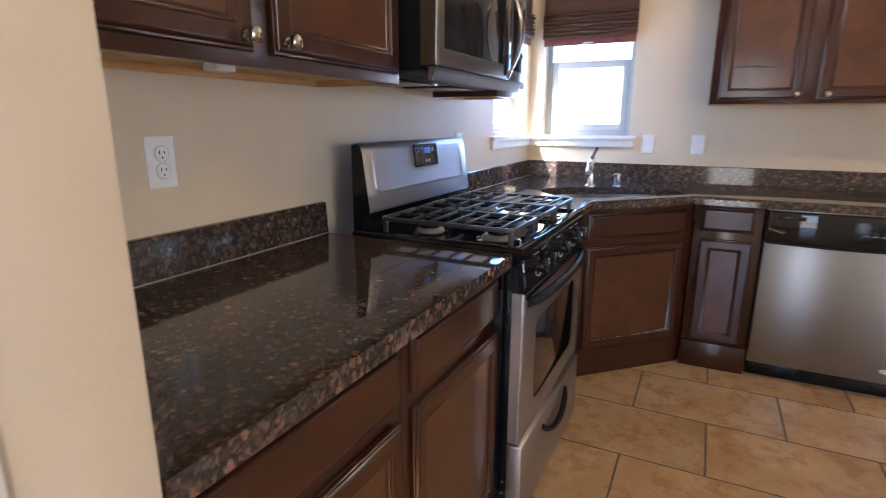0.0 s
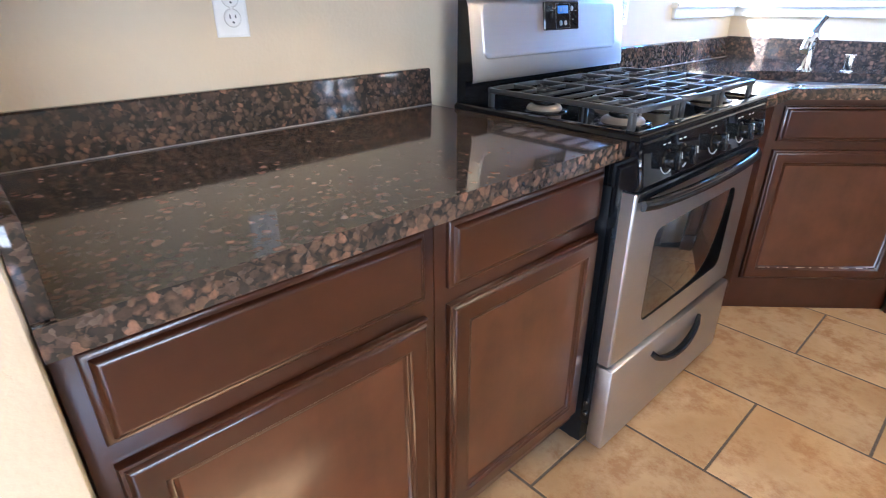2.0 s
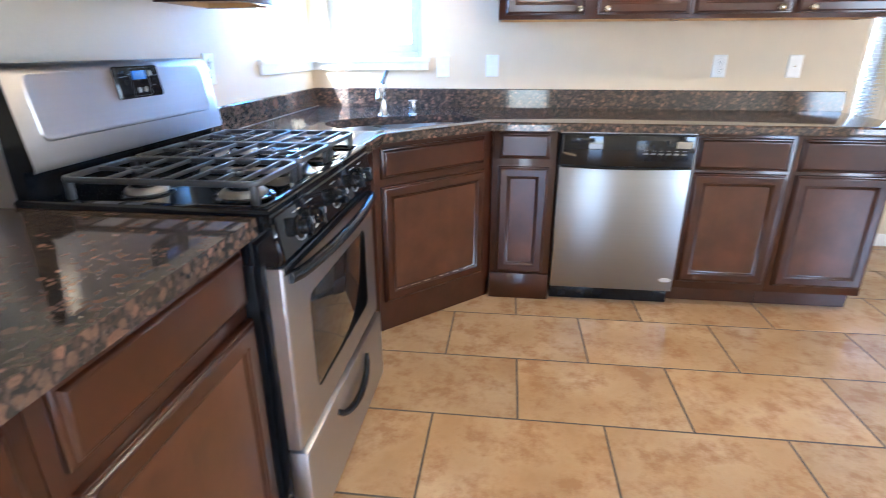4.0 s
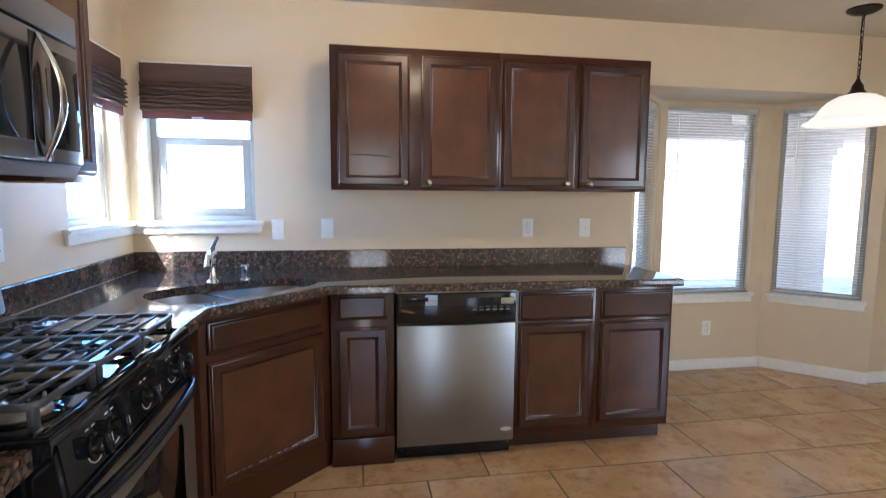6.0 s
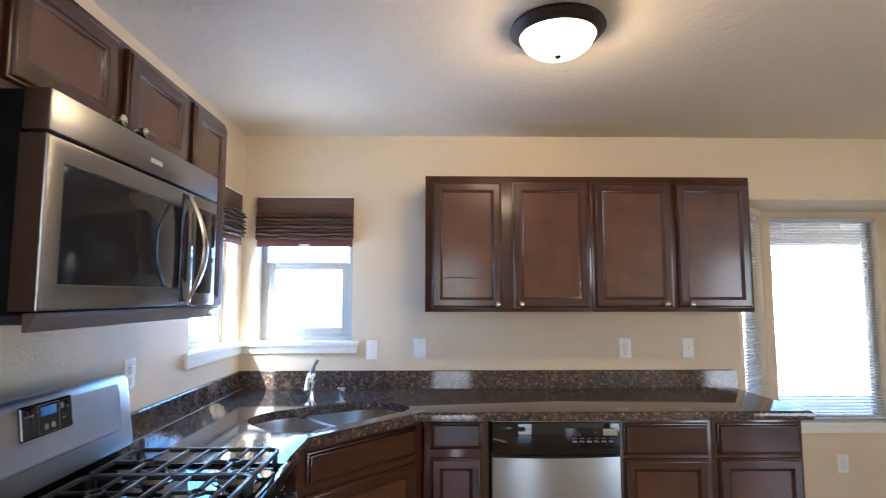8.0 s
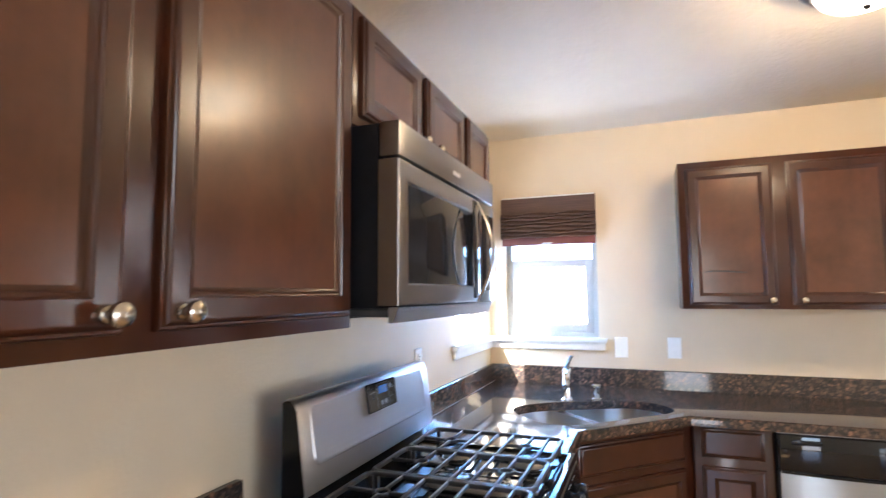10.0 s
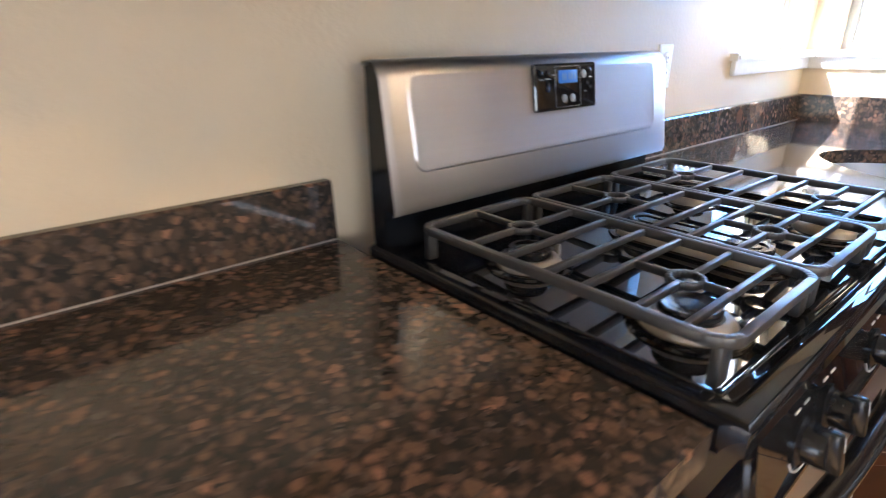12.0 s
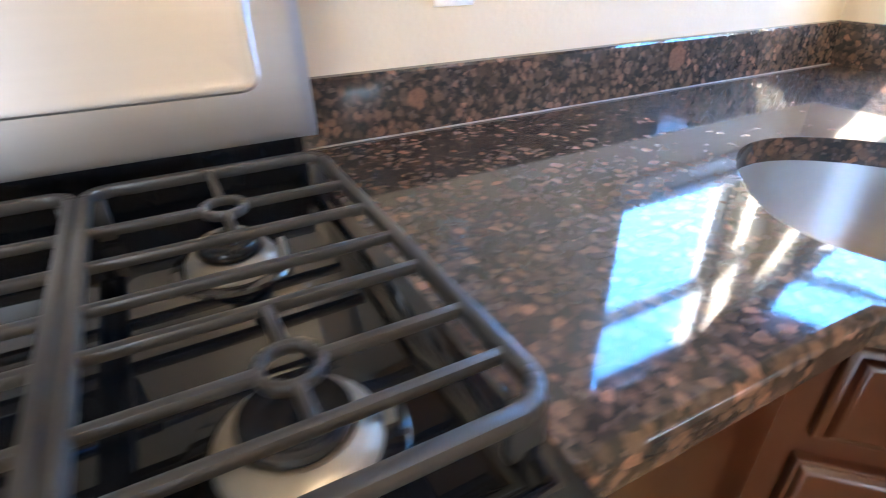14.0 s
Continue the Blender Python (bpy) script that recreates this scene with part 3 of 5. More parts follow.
def roman_shade(m, u0, u1, v0, v1, label):
    """Raised roman shade: flat valance above, stacked folds, hem with a pull tab."""
    t = thing("roman_shade", m @ Vector(((u0 + u1) / 2, v0, 0)), label, "window shade", "roman shades")
    prof = [(0.004, v1), (0.022, v1 - 0.004), (0.026, v1 - 0.05), (0.022, v1 - 0.10)]
    n = 7
    fold_top, fold_bot = v1 - 0.10, v0 + 0.045
    for k in range(n):
        z = fold_top + (fold_bot - fold_top) * (k + 1) / n
        h = (fold_top - fold_bot) / n
        prof += [(0.046 + 0.004 * (k % 2), z + 0.35 * h), (0.049, z + 0.15 * h), (0.030, z)]
    bm = bmesh.new()
    cols = 28
    rnd = random.Random(int(u0 * 1000))
    grid = []
    for c in range(cols + 1):
        u = u0 + (u1 - u0) * c / cols
        col = []
        for j, (w, v) in enumerate(prof):
            sag = 0.004 * math.sin(c * 0.55 + j * 0.7) + rnd.uniform(-0.0012, 0.0012)
            if j < 2:
                sag = 0
            col.append(bm.verts.new(m @ Vector((u, v + sag * 0.8, w + sag * 0.6))))
        grid.append(col)
    for a, b in zip(grid, grid[1:]):
        for j in range(len(prof) - 1):
            bm.faces.new((a[j], b[j], b[j + 1], a[j + 1]))
    for c in (grid[0], grid[-1]):
        back = [bm.verts.new(m @ Vector((m.inverted() @ c[0].co).xy.to_tuple() + (0.001,))), bm.verts.new(m @ Vector(((m.inverted() @ c[-1].co).x, (m.inverted() @ c[-1].co).y, 0.001)))]
        bm.faces.new([back[0], *c, back[1]])
    part("cloth", bm, WOVEN, t)
    bm = bmesh.new()
    box(bm, (u0 + 0.004, v0, 0.012), (u1 - 0.004, v0 + 0.05, 0.026), 0.003, m)
    part("hem", bm, HEM, t, "red-brown hem bar")
    part("pull_tab", boxed(((u0 + u1) / 2 - 0.03, v0 + 0.006, 0.026), ((u0 + u1) / 2 + 0.03, v0 + 0.014, 0.032), 0.002, m), PALE, t, "pale plastic pull tab")
    part("headrail", boxed((u0 + 0.005, v1 - 0.004, 0.0), (u1 - 0.005, v1 + 0.006, 0.02), 0.002, m), WHITE, t, "white headrail")
    return t


roman_shade(NORTH, 0.086, 0.657, 1.742, 2.04, "dark brown woven roman shade, raised, over the sink window")
roman_shade(WEST, 1.54, 2.11, 1.742, 2.04, "dark brown woven roman shade, raised, on the side window")


def blind(m, hole, drop, label):
    """White mini blind: headrail, slats, bottom rail, tilt wand."""
    u0, u1, v0, v1 = hole
    t = thing("mini_blind", m @ Vector(((u0 + u1) / 2, v1, -0.03)), label, "blind", "bay blinds")
    part("headrail", boxed((u0 + 0.005, v1 - 0.03, -0.05), (u1 - 0.005, v1, -0.015), 0.003, m), BLIND, t)
    n = int((v1 - 0.035 - drop) / 0.021)
    base = None
    for k in range(n):
        v = v1 - 0.04 - 0.021 * k
        if base is None:
            bm = bmesh.new()
            box(bm, (u0 + 0.008, v - 0.0006, -0.045), (u1 - 0.008, v + 0.0006, -0.021), 0, m @ Matrix.Translation((0, 0, 0)))
            base = part("slat", bm, BLIND, t, smooth=False)
        else:
            o = base.copy()
            scene.collection.objects.link(o)
            o.location = (0, 0, -0.021 * k)
    part("bottom_rail", boxed((u0 + 0.008, drop, -0.046), (u1 - 0.008, drop + 0.014, -0.02), 0.003, m), BLIND, t)
    bm = bmesh.new()
    tube(bm, [m @ Vector((u0 + 0.1, v1 - 0.03, -0.012)), m @ Vector((u0 + 0.1, v1 - 0.62, -0.01))], 0.003, 6)
    part("tilt_wand", bm, PLASTIC, t)
    return t


for m, hole, ln in BAY_WINDOWS:
    blind(m, hole, hole[2] + 0.012, "white mini blind lowered with open slats in the bay window")

# ---- base cabinets ----
FX = 0.615   # face of the west run, from its wall
FN = 0.63    # face of the north run, from its wall


def carcass(parent, m, u0, u1, depth, v1=0.875, toe=True):
    bm = bmesh.new()
    box(bm, (u0 + 0.001, 0.10 if toe else 0.0, 0.004), (u1 - 0.001, v1, depth), 0.0015, m)
    b = part("body", bm, CHERRY, parent)
    if toe:
        part("toe_kick", boxed((u0 + 0.001, 0.001, 0.004), (u1 - 0.001, 0.0995, depth - 0.075), 0, m), CHERRY, parent)
    return b


def base_cabinet(m, u0, u1, depth, d0, d1, label, drawer_z=(0.722, 0.852), door_z=(0.14, 0.688), mat=None, plinth=False):
    t = thing("base_cabinet", m @ Vector(((u0 + u1) / 2, 0, depth / 2)), label, "cabinet", "base cabinets")
    carcass(t, m, u0, u1, depth)
    if plinth:
        part("plinth", boxed((u0 + 0.002, 0.001, depth - 0.074), (u1 - 0.002, 0.142, depth + 0.014), 0.004, m), CHERRY_X, t)
    f = m @ Matrix.Translation((0, 0, depth))
    drawer(t, f, d0, d1, *drawer_z, mat=mat)
    door(t, f, d0, d1, *door_z)
    return t


base_cabinet(WEST, -1.068, -0.524, FX, -1.043, -0.552, "cherry-stained base cabinet with a drawer, beside the short wall")
worn = base_cabinet(WEST, -0.524, -0.004, FX, -0.496, -0.010, "cherry-stained base cabinet with a drawer, beside the range")
for u, v, w, h in ((-0.262, 0.516, 0.004, 0.0025), (-0.250, 0.524, 0.0025, 0.0025), (-0.236, 0.512, 0.002, 0.003), (-0.330, 0.300, 0.003, 0.002), (-0.148, 0.412, 0.002, 0.003)):
    part("chip", boxed((u, v, FX + 0.0092), (u + w, v + h, FX + 0.0099), 0, WEST), CHIP, worn, "pale chip in the varnish")
base_cabinet(NORTH, 1.09, 1.398, FN - 0.02, 1.122, 1.362, "narrow cherry-stained base cabinet with a small drawer", (0.738, 0.862), (0.15, 0.70), CHERRY_X, True)
base_cabinet(NORTH, 2.012, 2.452, FN - 0.02, 2.03, 2.432, "cherry-stained base cabinet with a drawer, beside the dishwasher", (0.705, 0.853), (0.14, 0.69), CHERRY_X)
base_cabinet(NORTH, 2.452, 2.89, FN - 0.02, 2.476, 2.878, "cherry-stained base cabinet at the counter end", (0.705, 0.853), (0.14, 0.69), CHERRY_X)

# filler and diagonal sink cabinet
t = thing("sink_cabinet", (0.6, 1.6, 0), "cherry-stained diagonal corner sink cabinet with a false drawer", "cabinet", "base cabinets")
bm = bmesh.new()
prism(bm, [(0.004, 0.80), (FX, 0.80), (FX, 1.135), (1.088, 1.607), (1.088, YN - 0.004), (0.004, YN - 0.004)], 0.10, 0.69)
part("body", bm, CHERRY, t, smooth=False)
bm = bmesh.new()
prism(bm, [(FX - 0.02, 0.80), (FX, 0.80), (FX, 1.135), (1.088, 1.607), (1.088, 1.635), (FX - 0.02, 1.155)], 0.69, 0.875)
part("face_frame", bm, CHERRY, t, smooth=False)
bm = bmesh.new()
prism(bm, [(0.1, 0.81), (FX - 0.008, 0.81), (FX - 0.008, 1.139), (1.08, 1.608), (1.08, 1.75), (0.1, 1.75)], 0.001, 0.0995)
part("toe_board", bm, CHERRY, t, smooth=False)
DIAG = face_frame((FX, 1.135, 0), (1, 1, 0))
drawer(t, DIAG, 0.035, 0.61, 0.72, 0.848)
sd = door(t, DIAG, 0.03, 0.61, 0.15, 0.688)
wr = random.Random(11)
for k in range(14):
    u = 0.09 + 0.035 * k + wr.uniform(-0.01, 0.01)
    bm = bmesh.new()
    tube(bm, [DIAG @ Vector((u, 0.2035 + wr.uniform(-0.001, 0.001), 0.0168)), DIAG @ Vector((u + wr.uniform(0.008, 0.03), 0.2035, 0.0168))], wr.uniform(0.0007, 0.0014), 5)
    part("worn_edge", bm, CHIP, sd, "pale chipped varnish")

# ---- countertops ----
def bevel_top(bm, z, test, offset=0.012):
    es = [e for e in bm.edges if all(abs(v.co.z - z) < 1e-4 for v in e.verts) and test((e.verts[0].co + e.verts[1].co) / 2) and abs(e.calc_face_angle(0)) > 0.5]
    bmesh.ops.bevel(bm, geom=es, offset=offset, segments=4, affect="EDGES", profile=0.5)


ct = thing("countertop", (0.33, -0.5, 0.875), "polished brown granite countertop with an eased edge", "countertop", "granite counters")
bm = bmesh.new()
prism(bm, [(0.003, -1.068), (0.664, -1.068), (0.664, -0.001), (0.003, -0.001)], 0.8755, 0.915)
bevel_top(bm, 0.915, lambda c: c.x > 0.6)
part("slab", bm, GRANITE, ct)


def splash(parent, m, u0, u1, caulk=True):
    bm = bmesh.new()
    vs = [bm.verts.new(m @ Vector(p)) for u in (u0, u1) for p in ((u, 0.9152, 0.002), (u, 0.9152, 0.027), (u, 1.013, 0.0215), (u, 1.017, 0.018), (u, 1.017, 0.002))]
    a, b = vs[:5], vs[5:]
    bm.faces.new(a[::-1])
    bm.faces.new(b)
    for k in range(5):
        bm.faces.new((a[k], a[(k + 1) % 5], b[(k + 1) % 5], b[k]))
    part("backsplash", bm, GRANITE, parent, smooth=False)
    if not caulk:
        return
    bm = bmesh.new()
    box(bm, (u0, 0.9153, 0.0265), (u1, 0.918, 0.0295), 0.0008, m)
    part("caulk_line", bm, CAULK, parent, "pale caulk line")


splash(ct, WEST, -1.045, -0.001)
bm = bmesh.new()
box(bm, (0.004, -1.069, 0.9152), (0.655, -1.047, 1.017), 0.003)
part("side_splash", bm, GRANITE, ct)

# corner counter with the sink cut-out
S = math.sqrt(0.5)


def uv(u, v):
    return (S * (u - v), S * (u + v))


def rounded(u0, u1, v0, v1, radii, n=8):
    """Rounded rectangle; radii for the corners (u0v0, u1v0, u1v1, u0v1)."""
    pts = []
    for (cu, cv, a0), r in zip(((u0, v0, 180), (u1, v0, 270), (u1, v1, 0), (u0, v1, 90)), radii):
        su, sv = (1 if cu == u0 else -1), (1 if cv == v0 else -1)
        for k in range(n + 1):
            a = radians(a0 + 90 * k / n)
            pts.append((cu + su * r + r * math.cos(a), cv + sv * r + r * math.sin(a)))
    return pts


def smooth_poly(poly, radii, n=8):
    """Rounds the corners of a polygon with short curves."""
    pts = []
    for k, (p, r) in enumerate(zip(poly, radii)):
        p = Vector(p)
        a, b = Vector(poly[k - 1]), Vector(poly[(k + 1) % len(poly)])
        s0, s1 = p + (a - p).normalized() * r, p + (b - p).normalized() * r
        for j in range(n + 1):
            t = j / n
            q = (1 - t) ** 2 * s0 + 2 * t * (1 - t) * (p * 0.85 + (s0 + s1) * 0.075) + t * t * s1
            pts.append((q.x, q.y))
    return pts


CUT = smooth_poly([(1.197, 0.40), (1.912, 0.40), (1.912, 0.69), (1.72, 0.745), (1.50, 0.825), (1.197, 0.855)], (0.16, 0.12, 0.12, 0.10, 0.10, 0.20))
ct2 = thing("countertop", (0.6, 1.6, 0.875), "polished brown granite L-shaped countertop with a sink cut-out", "countertop", "granite counters")
outer = [(0.003, 0.779), (0.664, 0.779), (0.664, 1.118), (1.082, 1.536), (2.915, 1.536), (2.915, YN - 0.003), (0.003, YN - 0.003)]
hole = [uv(*p) for p in CUT]
bm = bmesh.new()
for loop in (outer, hole):
    vs = [bm.verts.new((x, y, 0.915)) for x, y in loop]
    for a, b in zip(vs, vs[1:] + vs[:1]):
        bm.edges.new((a, b))
bmesh.ops.triangle_fill(bm, use_beauty=True, edges=bm.edges[:])
ext = bmesh.ops.extrude_face_region(bm, geom=bm.faces[:])
bmesh.ops.translate(bm, verts=[v for v in ext["geom"] if isinstance(v, bmesh.types.BMVert)], vec=(0, 0, -0.0395))
bmesh.ops.recalc_face_normals(bm, faces=bm.faces[:])


def on_front(c):
    return abs(c.x - 0.664) < 1e-3 and c.y < 1.12 or abs(c.y - 1.536) < 1e-3 or abs(c.x - 2.915) < 1e-3 or abs((c.y - c.x) - 0.454) < 2e-3


bevel_top(bm, 0.915, on_front)
part("slab", bm, GRANITE, ct2)
splash(ct2, WEST, 0.78, YN - 0.028)
splash(ct2, NORTH, 0.003, 2.93, False)

# ---- sink ----
sk = thing("sink", (*uv(1.55, 0.6), 0.7), "double-bowl undermount stainless steel corner sink", "sink")
BOWLS = (((1.186, 1.507, 0.396, 0.859), (0.15, 0.05, 0.12, 0.17)), ((1.533, 1.916, 0.396, 0.815), (0.05, 0.12, 0.16, 0.05)))
for (a, b, c, d), r in BOWLS:
    bm = bmesh.new()
    rings = []
    for inset, z in ((0, 0.8745), (0.003, 0.84), (0.010, 0.74), (0.028, 0.715), (0.06, 0.708)):
        box4 = [(a + inset, c + inset), (b - inset, c + inset), (b - inset, d - inset), (a + inset, d - inset)]
        rings.append([bm.verts.new((*uv(*p), z)) for p in smooth_poly(box4, [max(0.02, q - inset) for q in r])])
    for p, q in zip(rings, rings[1:]):
        for k in range(len(p)):
            bm.faces.new((p[k], p[(k + 1) % len(p)], q[(k + 1) % len(q)], q[k]))
    bm.faces.new(rings[-1])
    bl = part("bowl", bm, BOWL, sk)
    bm = bmesh.new()
    lathe(bm, [(0.045, 0.7085), (0.043, 0.711), (0.03, 0.709), (0, 0.709)], Matrix.Translation((*uv((a + b) / 2, (c + d) / 2), 0)), 20)
    part("drain", bm, CHROME, bl, "chrome drain")
bm = bmesh.new()
prism(bm, [uv(*p) for p in ((1.507, 0.405), (1.533, 0.405), (1.533, 0.81), (1.507, 0.81))], 0.80, 0.872)
part("divider", bm, SATIN, sk, "bright rolled divider")

# faucet and soap pump
FA = Vector((0.53, 1.72, 0.915))
to_sink = Vector((0.12, -1.0, 0)).normalized()
side = Vector((S, S, 0))
fa = thing("faucet", FA, "chrome single-lever kitchen faucet behind the sink", "faucet")
bm = bmesh.new()
lathe(bm, [(0.030, 0), (0.030, 0.004), (0.024, 0.010), (0.019, 0.02), (0.018, 0.10), (0.022, 0.115), (0.024, 0.135), (0.020, 0.155), (0, 0.16)], Matrix.Translation(FA), 20)
part("body", bm, CHROME, fa)
bm = bmesh.new()
tube(bm, [FA + Vector((0, 0, 0.115)) + to_sink * s + Vector((0, 0, h)) for s, h in ((0, 0.016), (0.03, 0.027), (0.07, 0.022), (0.11, 0.004), (0.14, -0.016), (0.15, -0.026))], [0.020, 0.020, 0.019, 0.018, 0.018, 0.017], 12)
part("spout", bm, CHROME, fa)
bm = bmesh.new()
tube(bm, [FA + Vector((0, 0, 0.15)) + side * s + Vector((0, 0, h)) for s, h in ((0, 0.0), (0.008, 0.022), (0.02, 0.045), (0.034, 0.066))], [0.015, 0.010, 0.008, 0.009], 10)
# the lever's dark reflection comes from its darker base colour
part("lever", bm, DARKENED_CHROME, fa)
sp = thing("soap_pump", (0.668, 1.788, 0.915), "short chrome soap dispenser cap beside the faucet", "soap dispenser")
bm = bmesh.new()
lathe(bm, [(0.024, 0), (0.024, 0.004), (0.019, 0.008), (0.019, 0.055), (0.022, 0.058), (0.022, 0.068), (0.018, 0.072), (0, 0.072)], Matrix.Translation((0.668, 1.788, 0.915)), 18)
part("cap", bm, CHROME, sp)

# ---- dishwasher ----
dw = thing("dishwasher", (1.706, 1.9, 0), "stainless steel dishwasher with a black control panel under the counter", "dishwasher")
DWF = NORTH @ Matrix.Translation((0, 0, FN))
part("tub", boxed((1.404, 0.10, -0.58), (2.008, 0.872, -0.03), 0.002, DWF), SIDE, dw)
bm = bmesh.new()
box(bm, (1.406, 0.088, -0.03), (2.006, 0.712, 0.012), 0.006, DWF)
dd = part("door", bm, STEEL_X, dw, "brushed stainless door")
bm = bmesh.new()
lathe(bm, [(0.02, 0), (0.019, 0.002), (0, 0.0025)], DWF @ Matrix.Translation((1.966, 0.15, 0.012)) @ Matrix.Diagonal((1.5, 0.55, 1, 1)), 20)
part("badge", bm, PALE, dd, "small oval pale badge")
bm = bmesh.new()
box(bm, (1.406, 0.716, -0.03), (2.006, 0.866, 0.020), 0.008, DWF)
cp = part("control_panel", bm, ENAMEL, dw, "glossy black control panel")
bm = bmesh.new()
tube(bm, [DWF @ Vector((1.412 + 0.588 * k / 12, 0.716 - 0.007 * math.sin(math.pi * k / 12), 0.016)) for k in range(13)], 0.008, 8)
part("grip", bm, BLACK, cp)
part("latch_recess", boxed((1.452, 0.826, 0.019), (1.56, 0.846, 0.0215), 0.004, DWF), BLACK, cp)
part("button_field", boxed((1.745, 0.745, 0.019), (1.995, 0.84, 0.0212), 0.003, DWF), BLACK, cp)
for k in range(6):
    part("button", boxed((1.78 + k * 0.034, 0.775, 0.021), (1.802 + k * 0.034, 0.783, 0.0225), 0.001, DWF), DIM, cp)
    part("print_bar", boxed((1.782 + k * 0.034, 0.792, 0.021), (1.80 + k * 0.034, 0.7945, 0.0217), 0, DWF), DIM, cp)
part("sticker", boxed((1.925, 0.806, 0.0205), (1.992, 0.836, 0.0216), 0.001, DWF), LABEL, cp, "faded tan sticker")
part("toe_panel", boxed((1.41, 0.002, -0.10), (2.002, 0.085, -0.045), 0.002, DWF), BLACK, dw)
part("top_trim", boxed((1.404, 0.867, -0.02), (2.008, 0.8735, 0.012), 0.001, DWF), STEEL_X, dw)

# ---- wall cabinets ----


def wall_cabinet(m, u0, u1, v0, v1, depth, doors, label, under=True):
    """Doors: (u0, u1, v0, v1, knob u, knob v) or with None for no knob."""
    t = thing("wall_cabinet", m @ Vector(((u0 + u1) / 2, v0, depth / 2)), label, "cabinet", "wall cabinets")
    bm = bmesh.new()
    box(bm, (u0 + 0.001, v0 + 0.022, 0.003), (u1 - 0.001, v1, depth - 0.019), 0.001, m)
    box(bm, (u0 + 0.001, v0, 0.003), (u0 + 0.005, v0 + 0.022, depth - 0.019), 0, m)
    box(bm, (u1 - 0.005, v0, 0.003), (u1 - 0.001, v0 + 0.022, depth - 0.019), 0, m)
    part("body", bm, CHERRY, t)
    part("face_frame", boxed((u0 + 0.0005, v0, depth - 0.019), (u1 - 0.0005, v1, depth), 0.0015, m), CHERRY, t)
    if under:
        part("bottom_panel", boxed((u0 + 0.017, v0 + 0.017, 0.020), (u1 - 0.017, v0 + 0.0215, depth - 0.0195), 0, m), MAPLE, t, "raw pale maple underside")
        for a, b in ((u0 + 0.0052, u0 + 0.017), (u1 - 0.017, u1 - 0.0052)):
            part("end_rail", boxed((a, v0 + 0.001, 0.004), (b, v0 + 0.0215, depth - 0.0195), 0, m), MAPLE, t, "raw pale maple rail")
        part("back_rail", boxed((u0 + 0.017, v0 + 0.001, 0.004), (u1 - 0.017, v0 + 0.0215, 0.020), 0, m), MAPLE, t, "raw pale maple rail")
    f = m @ Matrix.Translation((0, 0, depth))
    for a, b, c, d, ku, kv in doors:
        door(t, f, a, b, c, d, (ku, kv) if ku is not None else None)
    return t


UB, UT, UD = 1.376, 2.128, 0.306
wall_cabinet(WEST, -1.068, 0.002, UB, UT, UD, [(-1.045, -0.558, 1.402, 2.11, -0.588, 1.428), (-0.507, -0.022, 1.402, 2.11, -0.478, 1.428)],
             "cherry-stained two-door wall cabinet over the counter")
wall_cabinet(WEST, 0.003, 0.786, 1.842, UT, UD, [(0.030, 0.372, 1.866, 2.11, 0.345, 1.888), (0.418, 0.762, 1.866, 2.11, 0.446, 1.888)],
             "short cherry-stained wall cabinet over the microwave", False)
wall_cabinet(WEST, 0.787, 1.112, UB, UT, UD, [(0.812, 1.092, 1.402, 2.11, 0.84, 1.428)], "narrow cherry-stained wall cabinet beside the window")
ND = 0.30
wall_cabinet(NORTH, 1.090, 1.998, 1.366, 2.108, ND, [(1.126, 1.506, 1.386, 2.072, 1.477, 1.408), (1.566, 1.984, 1.386, 2.072, 1.604, 1.408)],
             "cherry-stained two-door wall cabinet on the sink wall, one door scratched")
bm = bmesh.new()
tube(bm, [NORTH @ Vector((1.185 + 0.022 * k, 1.548 + 0.004 * math.sin(k * 0.5), ND + 0.0094)) for k in range(11)], [0.0012 + 0.0022 * math.sin(math.pi * k / 10) for k in range(11)], 6)
part("scratch", bm, SLOT, bpy.data.objects["wall_cabinet.003"], "dark scratch across the panel")
wall_cabinet(NORTH, 1.999, 2.884, 1.366, 2.108, ND, [(2.012, 2.440, 1.386, 2.072, 2.385, 1.408), (2.466, 2.872, 1.386, 2.072, 2.52, 1.408)],
             "cherry-stained two-door wall cabinet near the bay")
bm = bmesh.new()
box(bm, (0.150, -0.542, 1.374), (0.192, -0.488, 1.3925), 0.005)
pk = solid("under_cabinet_light", bm, PLASTIC, "small white plastic fixture under the wall cabinet", "fixture")

# ---- microwave ----
MX = 0.425
mw = thing("microwave", (0.2, 0.385, 1.41), "stainless over-the-range microwave under the short cabinet", "microwave")
part("case", boxed((0.004, 0.008, 1.418), (0.372, 0.766, 1.836), 0.003), SIDE, mw, "black painted case")
part("vent_band", boxed((0.373, 0.005, 1.757), (MX, 0.769, 1.838), 0.005), STEEL_D, mw, "brushed stainless top band")
bm = bmesh.new()
MWF = WEST @ Matrix.Translation((0, 0, MX))
stepped(bm, MWF, 0.005, 0.605, 1.424, 1.751, [(0, -0.052), (0, -0.004), (0.003, -0.001), (0.006, 0), (0.046, 0), (0.050, -0.004), (0.052, -0.006)], fill=False)
md = part("door", bm, STEEL_D, mw, "brushed stainless door frame")
bm = bmesh.new()
box(bm, (0.054, 1.473, -0.012), (0.556, 1.702, -0.004), 0.001, MWF)
part("door_glass", bm, MW_GLASS, md, "dark tinted glass")
bm = bmesh.new()
rings = []
